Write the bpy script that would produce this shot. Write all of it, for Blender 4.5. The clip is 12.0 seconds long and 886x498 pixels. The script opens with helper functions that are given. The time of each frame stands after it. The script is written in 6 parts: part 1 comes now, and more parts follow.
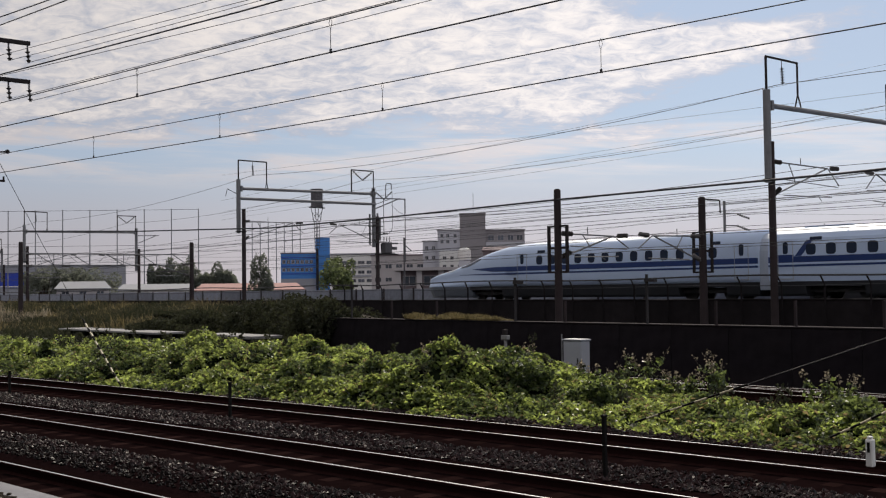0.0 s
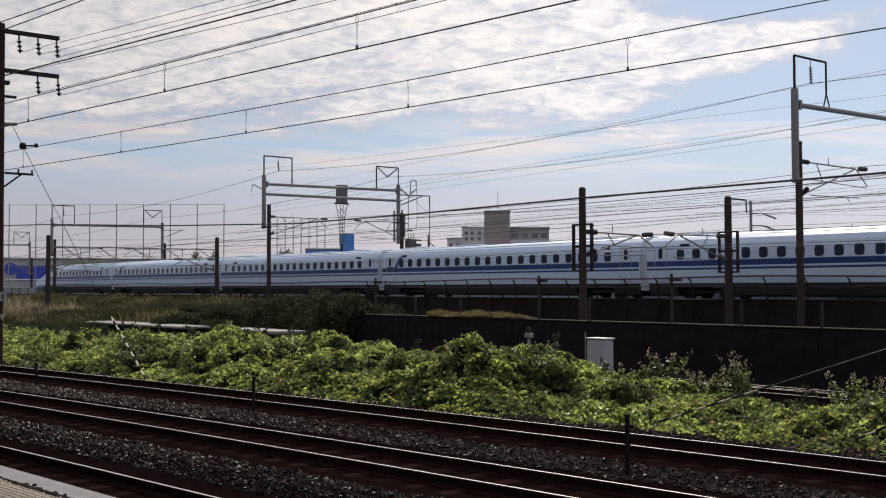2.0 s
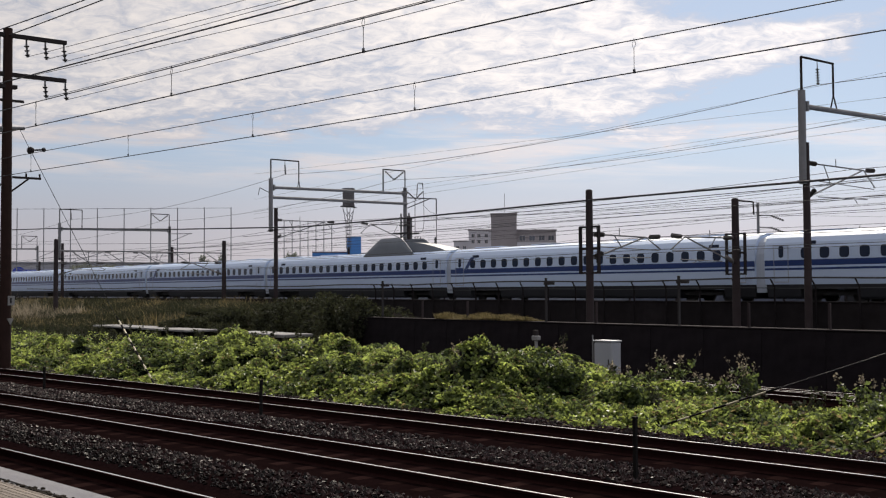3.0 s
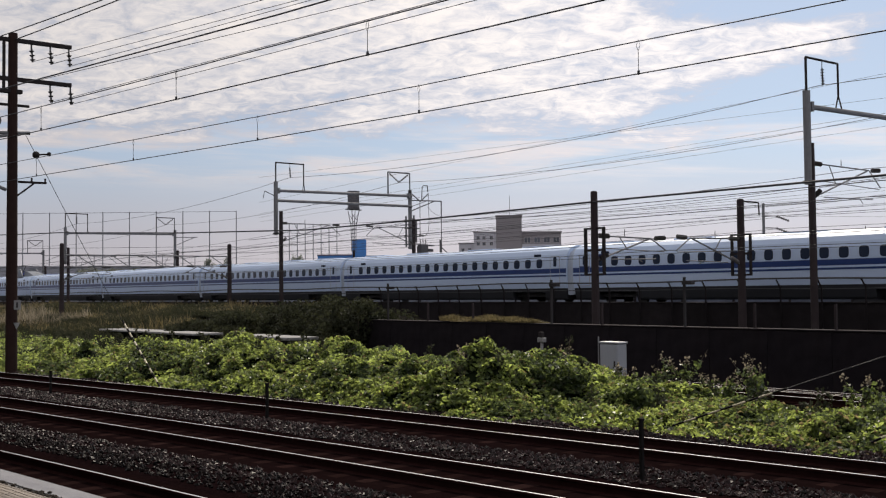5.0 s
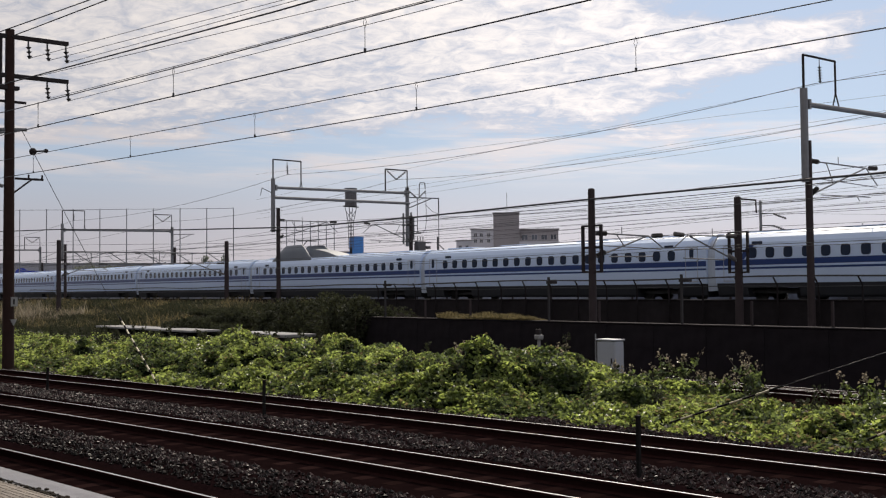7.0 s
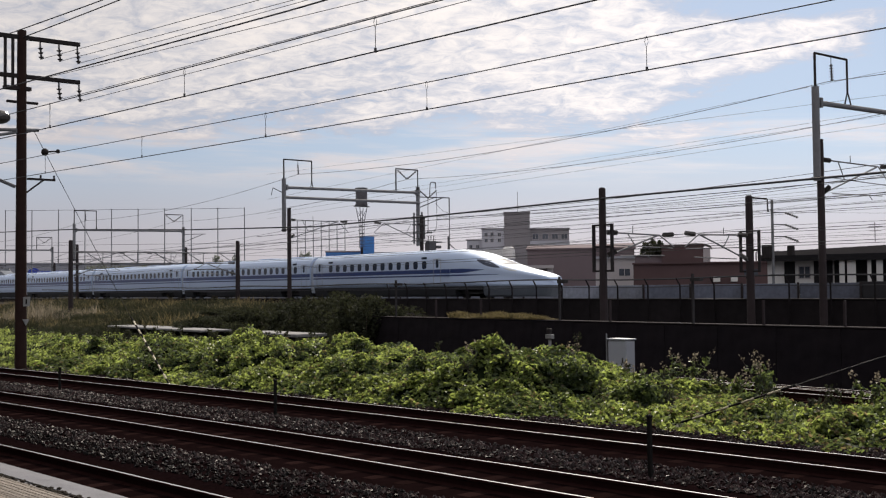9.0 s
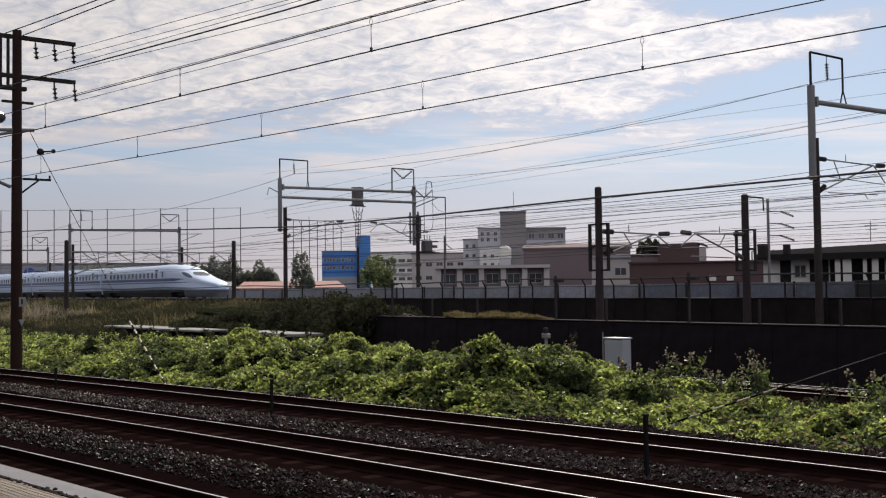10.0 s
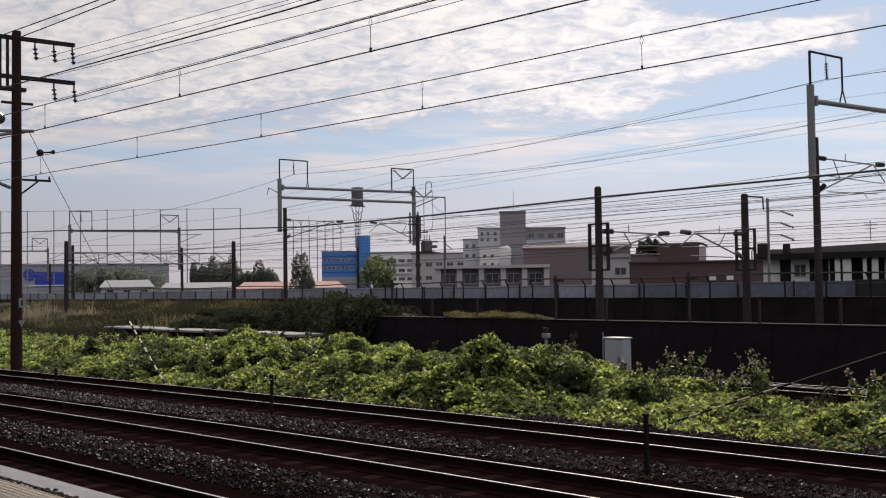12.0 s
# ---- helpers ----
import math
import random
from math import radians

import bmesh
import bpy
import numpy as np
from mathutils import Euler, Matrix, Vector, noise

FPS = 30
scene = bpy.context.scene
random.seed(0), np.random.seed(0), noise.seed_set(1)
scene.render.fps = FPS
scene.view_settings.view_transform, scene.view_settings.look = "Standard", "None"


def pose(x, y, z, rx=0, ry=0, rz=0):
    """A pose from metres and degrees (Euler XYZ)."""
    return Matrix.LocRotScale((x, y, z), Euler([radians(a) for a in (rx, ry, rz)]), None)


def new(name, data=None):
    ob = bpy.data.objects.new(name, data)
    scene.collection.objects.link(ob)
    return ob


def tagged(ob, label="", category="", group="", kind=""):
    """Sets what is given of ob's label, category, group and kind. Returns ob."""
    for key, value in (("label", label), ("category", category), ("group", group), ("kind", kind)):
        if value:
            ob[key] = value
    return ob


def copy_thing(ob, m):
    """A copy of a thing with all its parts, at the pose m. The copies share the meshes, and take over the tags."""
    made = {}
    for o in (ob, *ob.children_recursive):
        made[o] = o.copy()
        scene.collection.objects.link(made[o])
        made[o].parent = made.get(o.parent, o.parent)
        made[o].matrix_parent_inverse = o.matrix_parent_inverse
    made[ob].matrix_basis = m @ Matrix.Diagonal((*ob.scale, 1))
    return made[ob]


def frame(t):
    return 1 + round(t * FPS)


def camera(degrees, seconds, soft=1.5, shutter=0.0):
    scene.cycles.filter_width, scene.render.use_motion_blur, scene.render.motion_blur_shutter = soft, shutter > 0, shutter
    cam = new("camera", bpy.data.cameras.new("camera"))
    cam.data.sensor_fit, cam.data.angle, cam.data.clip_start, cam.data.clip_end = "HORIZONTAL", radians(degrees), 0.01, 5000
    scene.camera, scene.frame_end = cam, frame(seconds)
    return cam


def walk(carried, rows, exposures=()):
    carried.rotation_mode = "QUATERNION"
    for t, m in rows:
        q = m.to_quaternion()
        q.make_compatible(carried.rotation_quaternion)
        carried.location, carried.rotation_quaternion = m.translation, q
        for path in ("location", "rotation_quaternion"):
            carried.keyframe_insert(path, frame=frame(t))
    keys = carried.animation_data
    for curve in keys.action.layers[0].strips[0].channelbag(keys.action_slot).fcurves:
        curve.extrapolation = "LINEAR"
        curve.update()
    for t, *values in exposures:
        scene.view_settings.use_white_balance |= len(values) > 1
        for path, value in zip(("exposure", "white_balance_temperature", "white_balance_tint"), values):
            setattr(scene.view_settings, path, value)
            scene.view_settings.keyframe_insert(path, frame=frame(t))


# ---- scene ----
cam = camera(44.0, 12.0, soft=1.2)
EYE = 2.45
walk(cam, [
    (0.0, pose(0, 0, EYE, 92.151, 0.745, 49.845)),
    (0.5, pose(0, 0, EYE, 92.040, 0.488, 50.545)),
    (1.0, pose(0, 0, EYE, 92.062, 0.579, 50.638)),
    (1.5, pose(0, 0, EYE, 91.956, 0.500, 50.975)),
    (2.0, pose(0, 0, EYE, 92.012, 0.144, 51.089)),
    (2.5, pose(0, 0, EYE, 92.175, 0.208, 51.247)),
    (3.0, pose(0, 0, EYE, 92.159, 0.304, 51.453)),
    (5.0, pose(0, 0, EYE, 92.282, 0.579, 51.732)),
    (5.5, pose(0, 0, EYE, 92.027, 0.529, 51.702)),
    (6.0, pose(0, 0, EYE, 91.930, 0.429, 51.705)),
    (6.5, pose(0, 0, EYE, 92.130, 0.517, 51.658)),
    (7.0, pose(0, 0, EYE, 92.133, 0.524, 51.589)),
    (9.0, pose(0, 0, EYE, 92.112, 0.586, 52.149)),
    (9.5, pose(0, 0, EYE, 92.286, 0.583, 51.922)),
    (10.0, pose(0, 0, EYE, 92.082, 0.686, 51.953)),
    (10.5, pose(0, 0, EYE, 92.079, 0.800, 52.164)),
    (11.0, pose(0, 0, EYE, 92.076, 0.735, 52.152)),
    (11.5, pose(0, 0, EYE, 91.992, 0.773, 52.078)),
    (12.0, pose(0, 0, EYE, 92.084, 0.803, 51.950)),
], [(0.0, -0.12), (0.5, -0.06), (1.5, -0.03), (2.5, 0.0), (12.0, 0.0)])

# ---- light: a high sun behind thin cloud, ahead of the camera ----
SUN_YAW, SUN_UP = 40.0, 40.0
sun = new("sun", bpy.data.lights.new("sun", "SUN"))
sun.data.energy, sun.data.angle, sun.data.color = 4.4, radians(0.8), (1.0, 0.90, 0.76)
_way = Vector((-math.sin(radians(SUN_YAW)) * math.cos(radians(SUN_UP)), math.cos(radians(SUN_YAW)) * math.cos(radians(SUN_UP)), math.sin(radians(SUN_UP))))
sun.matrix_world = _way.to_track_quat("Z", "Y").to_matrix().to_4x4()
scene.view_settings.exposure = 0.0

world = bpy.data.worlds.new("sky")
scene.world = world
world.use_nodes = True


def build_sky():
    nt = world.node_tree
    nt.nodes.clear()
    n = lambda kind, **kw: node(nt, kind, **kw)
    L = nt.links.new
    sky = n("ShaderNodeTexSky")
    sky.sky_type, sky.sun_disc = "NISHITA", False
    sky.sun_elevation, sky.sun_rotation = radians(SUN_UP), radians(-SUN_YAW)
    sky.air_density, sky.dust_density, sky.ozone_density = 1.0, 0.2, 3.0
    skyc = n("ShaderNodeVectorMath", operation="SCALE")
    skyc.inputs["Scale"].default_value = SKY_GAIN
    L(sky.outputs[0], skyc.inputs[0])
    co = n("ShaderNodeTexCoord")
    sep = n("ShaderNodeSeparateXYZ")
    L(co.outputs["Generated"], sep.inputs[0])
    up = n("ShaderNodeMath", operation="MAXIMUM")
    up.inputs[1].default_value = 0.0
    L(sep.outputs[2], up.inputs[0])
    den = n("ShaderNodeMath", operation="ADD")
    den.inputs[1].default_value = 0.24
    L(up.outputs[0], den.inputs[0])
    u = n("ShaderNodeMath", operation="DIVIDE")
    v = n("ShaderNodeMath", operation="DIVIDE")
    L(sep.outputs[0], u.inputs[0]), L(den.outputs[0], u.inputs[1])
    L(sep.outputs[1], v.inputs[0]), L(den.outputs[0], v.inputs[1])
    comb = n("ShaderNodeCombineXYZ")
    L(u.outputs[0], comb.inputs[0]), L(v.outputs[0], comb.inputs[1])
    # the cloud bands run along one bearing
    turn = n("ShaderNodeMapping")
    turn.inputs["Rotation"].default_value = (0, 0, radians(-50))
    turn.inputs["Location"].default_value = CLOUD_AT
    L(comb.outputs[0], turn.inputs[0])
    stretch = n("ShaderNodeMapping")
    stretch.inputs["Scale"].default_value = (0.8, 1.0, 1.0)
    L(turn.outputs[0], stretch.inputs[0])
    big = n("ShaderNodeTexNoise")
    big.inputs["Scale"].default_value, big.inputs["Detail"].default_value, big.inputs["Roughness"].default_value = 3.2, 5, 0.55
    big.inputs["Distortion"].default_value = 0.5
    L(stretch.outputs[0], big.inputs["Vector"])
    fine = n("ShaderNodeTexNoise")
    fine.inputs["Scale"].default_value, fine.inputs["Detail"].default_value, fine.inputs["Roughness"].default_value = 25.0, 6, 0.66
    fine.inputs["Distortion"].default_value = 0.6
    L(stretch.outputs[0], fine.inputs["Vector"])

    def calc(op, a, b=0.0, c=0.0):
        m = n("ShaderNodeMath", operation=op)
        for slot, value in zip(m.inputs, (a, b, c)):
            if isinstance(value, float):
                slot.default_value = value
            else:
                L(value, slot)
        return m.outputs[0]

    def step(a, lo, hi, to0=0.0, to1=1.0):
        m = n("ShaderNodeMapRange", interpolation_type="SMOOTHSTEP")
        for slot, value in zip(("From Min", "From Max", "To Min", "To Max"), (lo, hi, to0, to1)):
            m.inputs[slot].default_value = value
        L(a, m.inputs[0])
        return m.outputs[0]

    # bearing to the right of the cloud bank's middle, and height
    yaw = radians(51.5)
    side = calc("ADD", calc("MULTIPLY", sep.outputs[0], math.cos(yaw)), calc("MULTIPLY", sep.outputs[1], math.sin(yaw)))
    high = sep.outputs[2]
    # one broad mottled bank that ends in a slanting edge, and a thin streaky layer below it
    slant = calc("SUBTRACT", high, calc("MULTIPLY", calc("MAXIMUM", calc("SUBTRACT", side, 0.16), 0.0), 0.32))
    slant = calc("ADD", slant, calc("MULTIPLY", calc("SUBTRACT", big.outputs["Fac"], 0.5), 0.10))
    bank = step(slant, 0.120, 0.170)
    # a blue gap high on the sun's side
    gap = calc("ADD", calc("POWER", calc("DIVIDE", calc("SUBTRACT", side, 0.31), 0.13), 2.0), calc("POWER", calc("DIVIDE", calc("SUBTRACT", high, 0.25), 0.022), 2.0))
    bank = calc("SUBTRACT", bank, step(gap, 0.2, 1.6, 0.95, 0.0))
    flat = n("ShaderNodeCombineXYZ")
    L(calc("MULTIPLY", side, 4.2), flat.inputs[0]), L(calc("ADD", calc("MULTIPLY", high, 46.0), calc("MULTIPLY", side, 1.2)), flat.inputs[1])
    puff = n("ShaderNodeTexNoise")
    puff.inputs["Scale"].default_value, puff.inputs["Detail"].default_value, puff.inputs["Roughness"].default_value = 1.35, 7, 0.6
    puff.inputs["Distortion"].default_value = 0.4
    L(flat.outputs[0], puff.inputs["Vector"])
    low = calc("MULTIPLY", step(high, 0.085, 0.115), step(high, 0.135, 0.16, 1.0, 0.0))
    low = calc("MULTIPLY", low, step(puff.outputs["Fac"], 0.38, 0.66, 0.0, 2.0))
    grain = calc("ADD", calc("MULTIPLY", big.outputs["Fac"], 0.62), calc("MULTIPLY", calc("ADD", calc("MULTIPLY", fine.outputs["Fac"], 1.1), -0.05), 0.86))
    cover = calc("ADD", calc("ADD", calc("MULTIPLY", bank, 0.60), calc("MULTIPLY", low, 0.15)), calc("SUBTRACT", grain, 0.65))
    mask = step(cover, 0.20, 0.62)
    shade = step(cover, 0.40, 0.94)
    cloud = n("ShaderNodeMix", data_type="RGBA")
    cloud.inputs[6].default_value, cloud.inputs[7].default_value = (0.54, 0.565, 0.66, 1), (1.0, 0.93, 0.895, 1)
    L(shade, cloud.inputs[0])
    # haze low over the horizon
    hazy = n("ShaderNodeMix", data_type="RGBA")
    # the veil is brighter towards the sun's side
    veil = n("ShaderNodeMix", data_type="RGBA")
    veil.inputs[6].default_value, veil.inputs[7].default_value = (0.42, 0.455, 0.56, 1), (0.66, 0.73, 0.87, 1)
    L(step(calc("ADD", side, calc("MULTIPLY", high, 0.8)), -0.35, 0.50), veil.inputs[0])
    L(veil.outputs[2], hazy.inputs[7])
    L(step(high, 0.02, 0.15, 0.97, 0.60), hazy.inputs[0]), L(skyc.outputs[0], hazy.inputs[6])
    warm = n("ShaderNodeMix", data_type="RGBA")
    low_veil = n("ShaderNodeMix", data_type="RGBA")
    low_veil.inputs[6].default_value, low_veil.inputs[7].default_value = (0.50, 0.46, 0.48, 1), (0.70, 0.63, 0.65, 1)
    L(step(side, -0.36, 0.05), low_veil.inputs[0]), L(low_veil.outputs[2], warm.inputs[7])
    L(step(high, 0.01, 0.135, 0.90, 0.0), warm.inputs[0]), L(hazy.outputs[2], warm.inputs[6])
    lit = n("ShaderNodeVectorMath", operation="SCALE")
    L(cloud.outputs[2], lit.inputs[0]), L(step(side, -0.42, 0.26, 0.80, 1.16), lit.inputs["Scale"])
    mix = n("ShaderNodeMix", data_type="RGBA")
    L(mask, mix.inputs[0]), L(warm.outputs[2], mix.inputs[6]), L(lit.outputs[0], mix.inputs[7])
    pink = n("ShaderNodeVectorMath", operation="SCALE")
    pink.inputs[0].default_value = (0.84, 0.765, 0.755)
    L(step(side, -0.42, 0.30, 0.80, 1.16), pink.inputs["Scale"])
    streak = n("ShaderNodeMix", data_type="RGBA")
    L(calc("MULTIPLY", calc("MULTIPLY", low, 0.36), step(side, 0.05, 0.35, 1.0, 0.7)), streak.inputs[0])
    L(mix.outputs[2], streak.inputs[6]), L(pink.outputs[0], streak.inputs[7])
    bg, out = n("ShaderNodeBackground"), n("ShaderNodeOutputWorld")
    L(streak.outputs[2], bg.inputs[0]), L(bg.outputs[0], out.inputs[0])


SKY_GAIN, CLOUD_AT = 0.085, (3.0, 1.0, 0.0)


def node(nt, kind, **kw):
    made = nt.nodes.new(kind)
    if "operation" in kw:
        made.operation = kw["operation"]
    if "data_type" in kw:
        made.data_type = kw["data_type"]
    if "interpolation_type" in kw:
        made.interpolation_type = kw["interpolation_type"]
    return made


build_sky()


# ---- materials ----
def mat(name, color, rough=0.6, metal=0.0, vary=0.25, scale=6.0, grime=0.25, bump=0.0, bump_scale=40.0, each=0.0, island=0.0, spec=0.5, dirt=None):
    """Colour with grain at two scales, stains, bump, and a shift from piece to piece."""
    m = bpy.data.materials.new(name)
    m.use_nodes = True
    nt = m.node_tree
    L = nt.links.new
    b = nt.nodes["Principled BSDF"]
    b.inputs["Roughness"].default_value, b.inputs["Metallic"].default_value = rough, metal
    b.inputs["Specular IOR Level"].default_value = spec
    co = node(nt, "ShaderNodeTexCoord")
    n1, n2 = node(nt, "ShaderNodeTexNoise"), node(nt, "ShaderNodeTexNoise")
    n1.inputs["Scale"].default_value, n1.inputs["Detail"].default_value = scale, 6
    n2.inputs["Scale"].default_value, n2.inputs["Detail"].default_value = scale * 0.13, 4
    L(co.outputs["Object"], n1.inputs["Vector"]), L(co.outputs["Object"], n2.inputs["Vector"])
    lo = [c * (1 - vary) for c in color]
    hi = [min(1, c * (1 + vary)) for c in color]
    mx = node(nt, "ShaderNodeMix", data_type="RGBA")
    mx.inputs[6].default_value, mx.inputs[7].default_value = (*lo, 1), (*hi, 1)
    L(n1.outputs["Fac"], mx.inputs[0])
    g = node(nt, "ShaderNodeMapRange")
    g.inputs["From Min"].default_value, g.inputs["From Max"].default_value, g.inputs["To Max"].default_value = 0.45, 0.75, grime
    L(n2.outputs["Fac"], g.inputs[0])
    mg = node(nt, "ShaderNodeMix", data_type="RGBA")
    dirt = dirt or [c * 0.45 for c in color]
    mg.inputs[7].default_value = (*dirt, 1)
    L(g.outputs[0], mg.inputs[0]), L(mx.outputs[2], mg.inputs[6])
    last = mg.outputs[2]
    for amount, source in ((each, "obj"), (island, "isl")):
        if amount:
            if source == "obj":
                rnd = node(nt, "ShaderNodeObjectInfo").outputs["Random"]
            else:
                rnd = node(nt, "ShaderNodeNewGeometry").outputs["Random Per Island"]
            mr = node(nt, "ShaderNodeMapRange")
            mr.inputs["To Min"].default_value, mr.inputs["To Max"].default_value = 1 - amount, 1 + amount
            L(rnd, mr.inputs[0])
            sc = node(nt, "ShaderNodeVectorMath", operation="SCALE")
            L(last, sc.inputs[0]), L(mr.outputs[0], sc.inputs["Scale"])
            last = sc.outputs[0]
    L(last, b.inputs["Base Color"])
    if bump:
        n3, bp = node(nt, "ShaderNodeTexNoise"), node(nt, "ShaderNodeBump")
        n3.inputs["Scale"].default_value, n3.inputs["Detail"].default_value = bump_scale, 5
        bp.inputs["Strength"].default_value, bp.inputs["Distance"].default_value = bump, 0.02
        L(co.outputs["Object"], n3.inputs["Vector"]), L(n3.outputs["Fac"], bp.inputs["Height"]), L(bp.outputs[0], b.inputs["Normal"])
    return m


def leaf_mat(name, color, island=0.45, rough=0.45, passing=0.35, tint=(0.16, 0.2, 0.015), spec=0.3, spread=0.75):
    """Leaves: a diffuse and glossy skin with light coming through."""
    m = mat(name, color, rough, vary=0.3, scale=3.0, grime=0.3, island=island, spec=spec)
    nt = m.node_tree
    L = nt.links.new
    b = nt.nodes["Principled BSDF"]
    out = nt.nodes["Material Output"]
    tr, mx = node(nt, "ShaderNodeBsdfTranslucent"), node(nt, "ShaderNodeMixShader")
    rnd = node(nt, "ShaderNodeNewGeometry")
    mr = node(nt, "ShaderNodeMapRange")
    mr.inputs["To Min"].default_value, mr.inputs["To Max"].default_value = 1 - spread, 1 + spread
    L(rnd.outputs["Random Per Island"], mr.inputs[0])
    sc = node(nt, "ShaderNodeVectorMath", operation="SCALE")
    sc.inputs[0].default_value = tint
    L(mr.outputs[0], sc.inputs["Scale"])
    L(sc.outputs[0], tr.inputs["Color"])
    mx.inputs[0].default_value = passing
    L(b.outputs[0], mx.inputs[1]), L(tr.outputs[0], mx.inputs[2]), L(mx.outputs[0], out.inputs[0])
    return m


M = {}
M["soil"] = mat("soil", (0.022, 0.018, 0.014), 0.95, spec=0.1, scale=2.0, vary=0.4, bump=0.6, bump_scale=9)
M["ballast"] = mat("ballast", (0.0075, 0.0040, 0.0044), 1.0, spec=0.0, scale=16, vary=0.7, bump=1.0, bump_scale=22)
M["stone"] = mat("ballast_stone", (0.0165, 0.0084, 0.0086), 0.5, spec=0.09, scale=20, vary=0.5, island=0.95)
# darker version of the ballast stone for the strip nearest the platform
M["stone_darker"] = mat("darker_brown_stone", (0.0060, 0.0030, 0.0030), 0.45, spec=0.045, scale=20, vary=0.5, island=0.95)
M["rail_head"] = mat("rail_head", (0.75, 0.73, 0.71), 0.25, 1.0, vary=0.1, grime=0.2)
M["rail_rust"] = mat("rail_rust", (0.020, 0.0088, 0.0085), 1.0, spec=0.0, vary=0.4, scale=12)
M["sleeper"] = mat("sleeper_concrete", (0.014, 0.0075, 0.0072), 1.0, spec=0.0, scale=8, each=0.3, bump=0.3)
M["platform"] = mat("platform_concrete", (0.115, 0.112, 0.118), 0.8, scale=5, grime=0.4, bump=0.3)
M["platform_edge"] = mat("platform_edge_concrete", (0.155, 0.155, 0.175), 0.8, scale=5, grime=0.35, bump=0.3)
M["tactile"] = mat("tactile_paving", (0.20, 0.17, 0.14), 0.75, scale=9, vary=0.3, grime=0.5)
M["steel_grey"] = mat("galvanised_steel", (0.18, 0.183, 0.195), 0.75, 0.05, spec=0.2, vary=0.2, grime=0.4)
M["steel_dark"] = mat("dark_steel", (0.028, 0.024, 0.025), 0.8, 0.0, spec=0.1, vary=0.3)
# dark steel lifted to mid grey, backlit haze put into the colour
M["steel_mid"] = mat("hazed_mid_steel", (0.105, 0.102, 0.112), 0.8, 0.0, spec=0.15, vary=0.25, grime=0.4)
M["concrete_pole"] = mat("weathered_pole_concrete", (0.036, 0.028, 0.030), 0.9, spec=0.2, scale=3, vary=0.35, grime=0.5)
M["wood_pole"] = mat("brown_pole", (0.027, 0.0145, 0.0125), 0.9, spec=0.15, scale=4, vary=0.4, grime=0.5)
M["steel_fence"] = mat("dull_fence_steel", (0.036, 0.034, 0.036), 0.8, 0.0, spec=0.15, vary=0.2, grime=0.4)
M["white_marker"] = mat("white_post_paint", (0.7, 0.7, 0.68), 0.6, vary=0.1, grime=0.3)
M["wire"] = mat("wire", (0.04, 0.04, 0.045), 0.6, 0.2, vary=0.1)
M["insulator"] = mat("insulator_porcelain", (0.06, 0.055, 0.055), 0.3, vary=0.2)
# stains, over a near-black bluish base that holds backlit shade and haze
M["wall_dark"] = mat("stained_backlit_wall", (0.0120, 0.0100, 0.0128), 0.95, spec=0.1, scale=2.6, vary=0.6, grime=0.9, dirt=(0.021, 0.0158, 0.0172), bump=0.4, bump_scale=6)
M["slab"] = mat("slab_concrete", (0.25, 0.248, 0.25), 0.85, spec=0.1, scale=2, grime=0.4)
# near-black base: the shade on the viaduct's backlit face is in the colour
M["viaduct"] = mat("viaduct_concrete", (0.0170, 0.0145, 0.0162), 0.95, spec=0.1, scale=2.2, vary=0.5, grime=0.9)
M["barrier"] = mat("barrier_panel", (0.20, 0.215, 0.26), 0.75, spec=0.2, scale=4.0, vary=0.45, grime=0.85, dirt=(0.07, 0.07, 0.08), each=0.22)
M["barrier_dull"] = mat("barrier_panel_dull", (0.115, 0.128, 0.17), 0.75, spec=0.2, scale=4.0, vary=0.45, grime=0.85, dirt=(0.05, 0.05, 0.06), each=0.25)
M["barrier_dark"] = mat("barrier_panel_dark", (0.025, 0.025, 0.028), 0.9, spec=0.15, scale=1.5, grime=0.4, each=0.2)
M["cabinet"] = mat("white_cabinet_paint", (0.31, 0.33, 0.37), 0.5, scale=4, vary=0.08, grime=0.25)
# white paint with the blue skylight of the shaded side mixed in
M["train_white"] = mat("white_train_paint_sky_tint", (0.44, 0.54, 0.72), 0.42, spec=0.35, scale=0.6, vary=0.05, grime=0.14)
M["train_blue"] = mat("blue_train_stripe", (0.012, 0.036, 0.15), 0.3, vary=0.1, grime=0.1)
M["train_grey"] = mat("grey_train_skirt", (0.024, 0.026, 0.031), 0.7, spec=0.2, scale=1.0, grime=0.5)
M["train_dark"] = mat("underframe_dark", (0.02, 0.02, 0.021), 0.7, vary=0.3)
M["train_window"] = mat("dark_train_window", (0.022, 0.032, 0.060), 0.18, spec=0.45, vary=0.1, grime=0.0)
M["train_cover"] = mat("pantograph_cover_grey", (0.105, 0.122, 0.150), 0.5, spec=0.3, vary=0.06)
M["train_skirt"] = mat("blue_grey_nose_skirt", (0.115, 0.135, 0.165), 0.5, vary=0.08, grime=0.3)
M["train_hood"] = mat("gangway_hood_paint", (0.36, 0.41, 0.50), 0.5, vary=0.06, grime=0.2)
M["door_line"] = mat("door_seal", (0.32, 0.34, 0.38), 0.5, vary=0.1)
M["lamp_glass"] = mat("headlight_glass", (0.5, 0.52, 0.55), 0.1, vary=0.05)
M["leaf_bright"] = leaf_mat("vine_leaf", (0.068, 0.090, 0.042), tint=(0.370, 0.450, 0.108), passing=0.45, rough=0.45, spec=0.32, island=0.85)
M["leaf_brown"] = leaf_mat("withered_leaf", (0.085, 0.068, 0.042), tint=(0.24, 0.195, 0.09), passing=0.4, rough=0.7, spec=0.1)
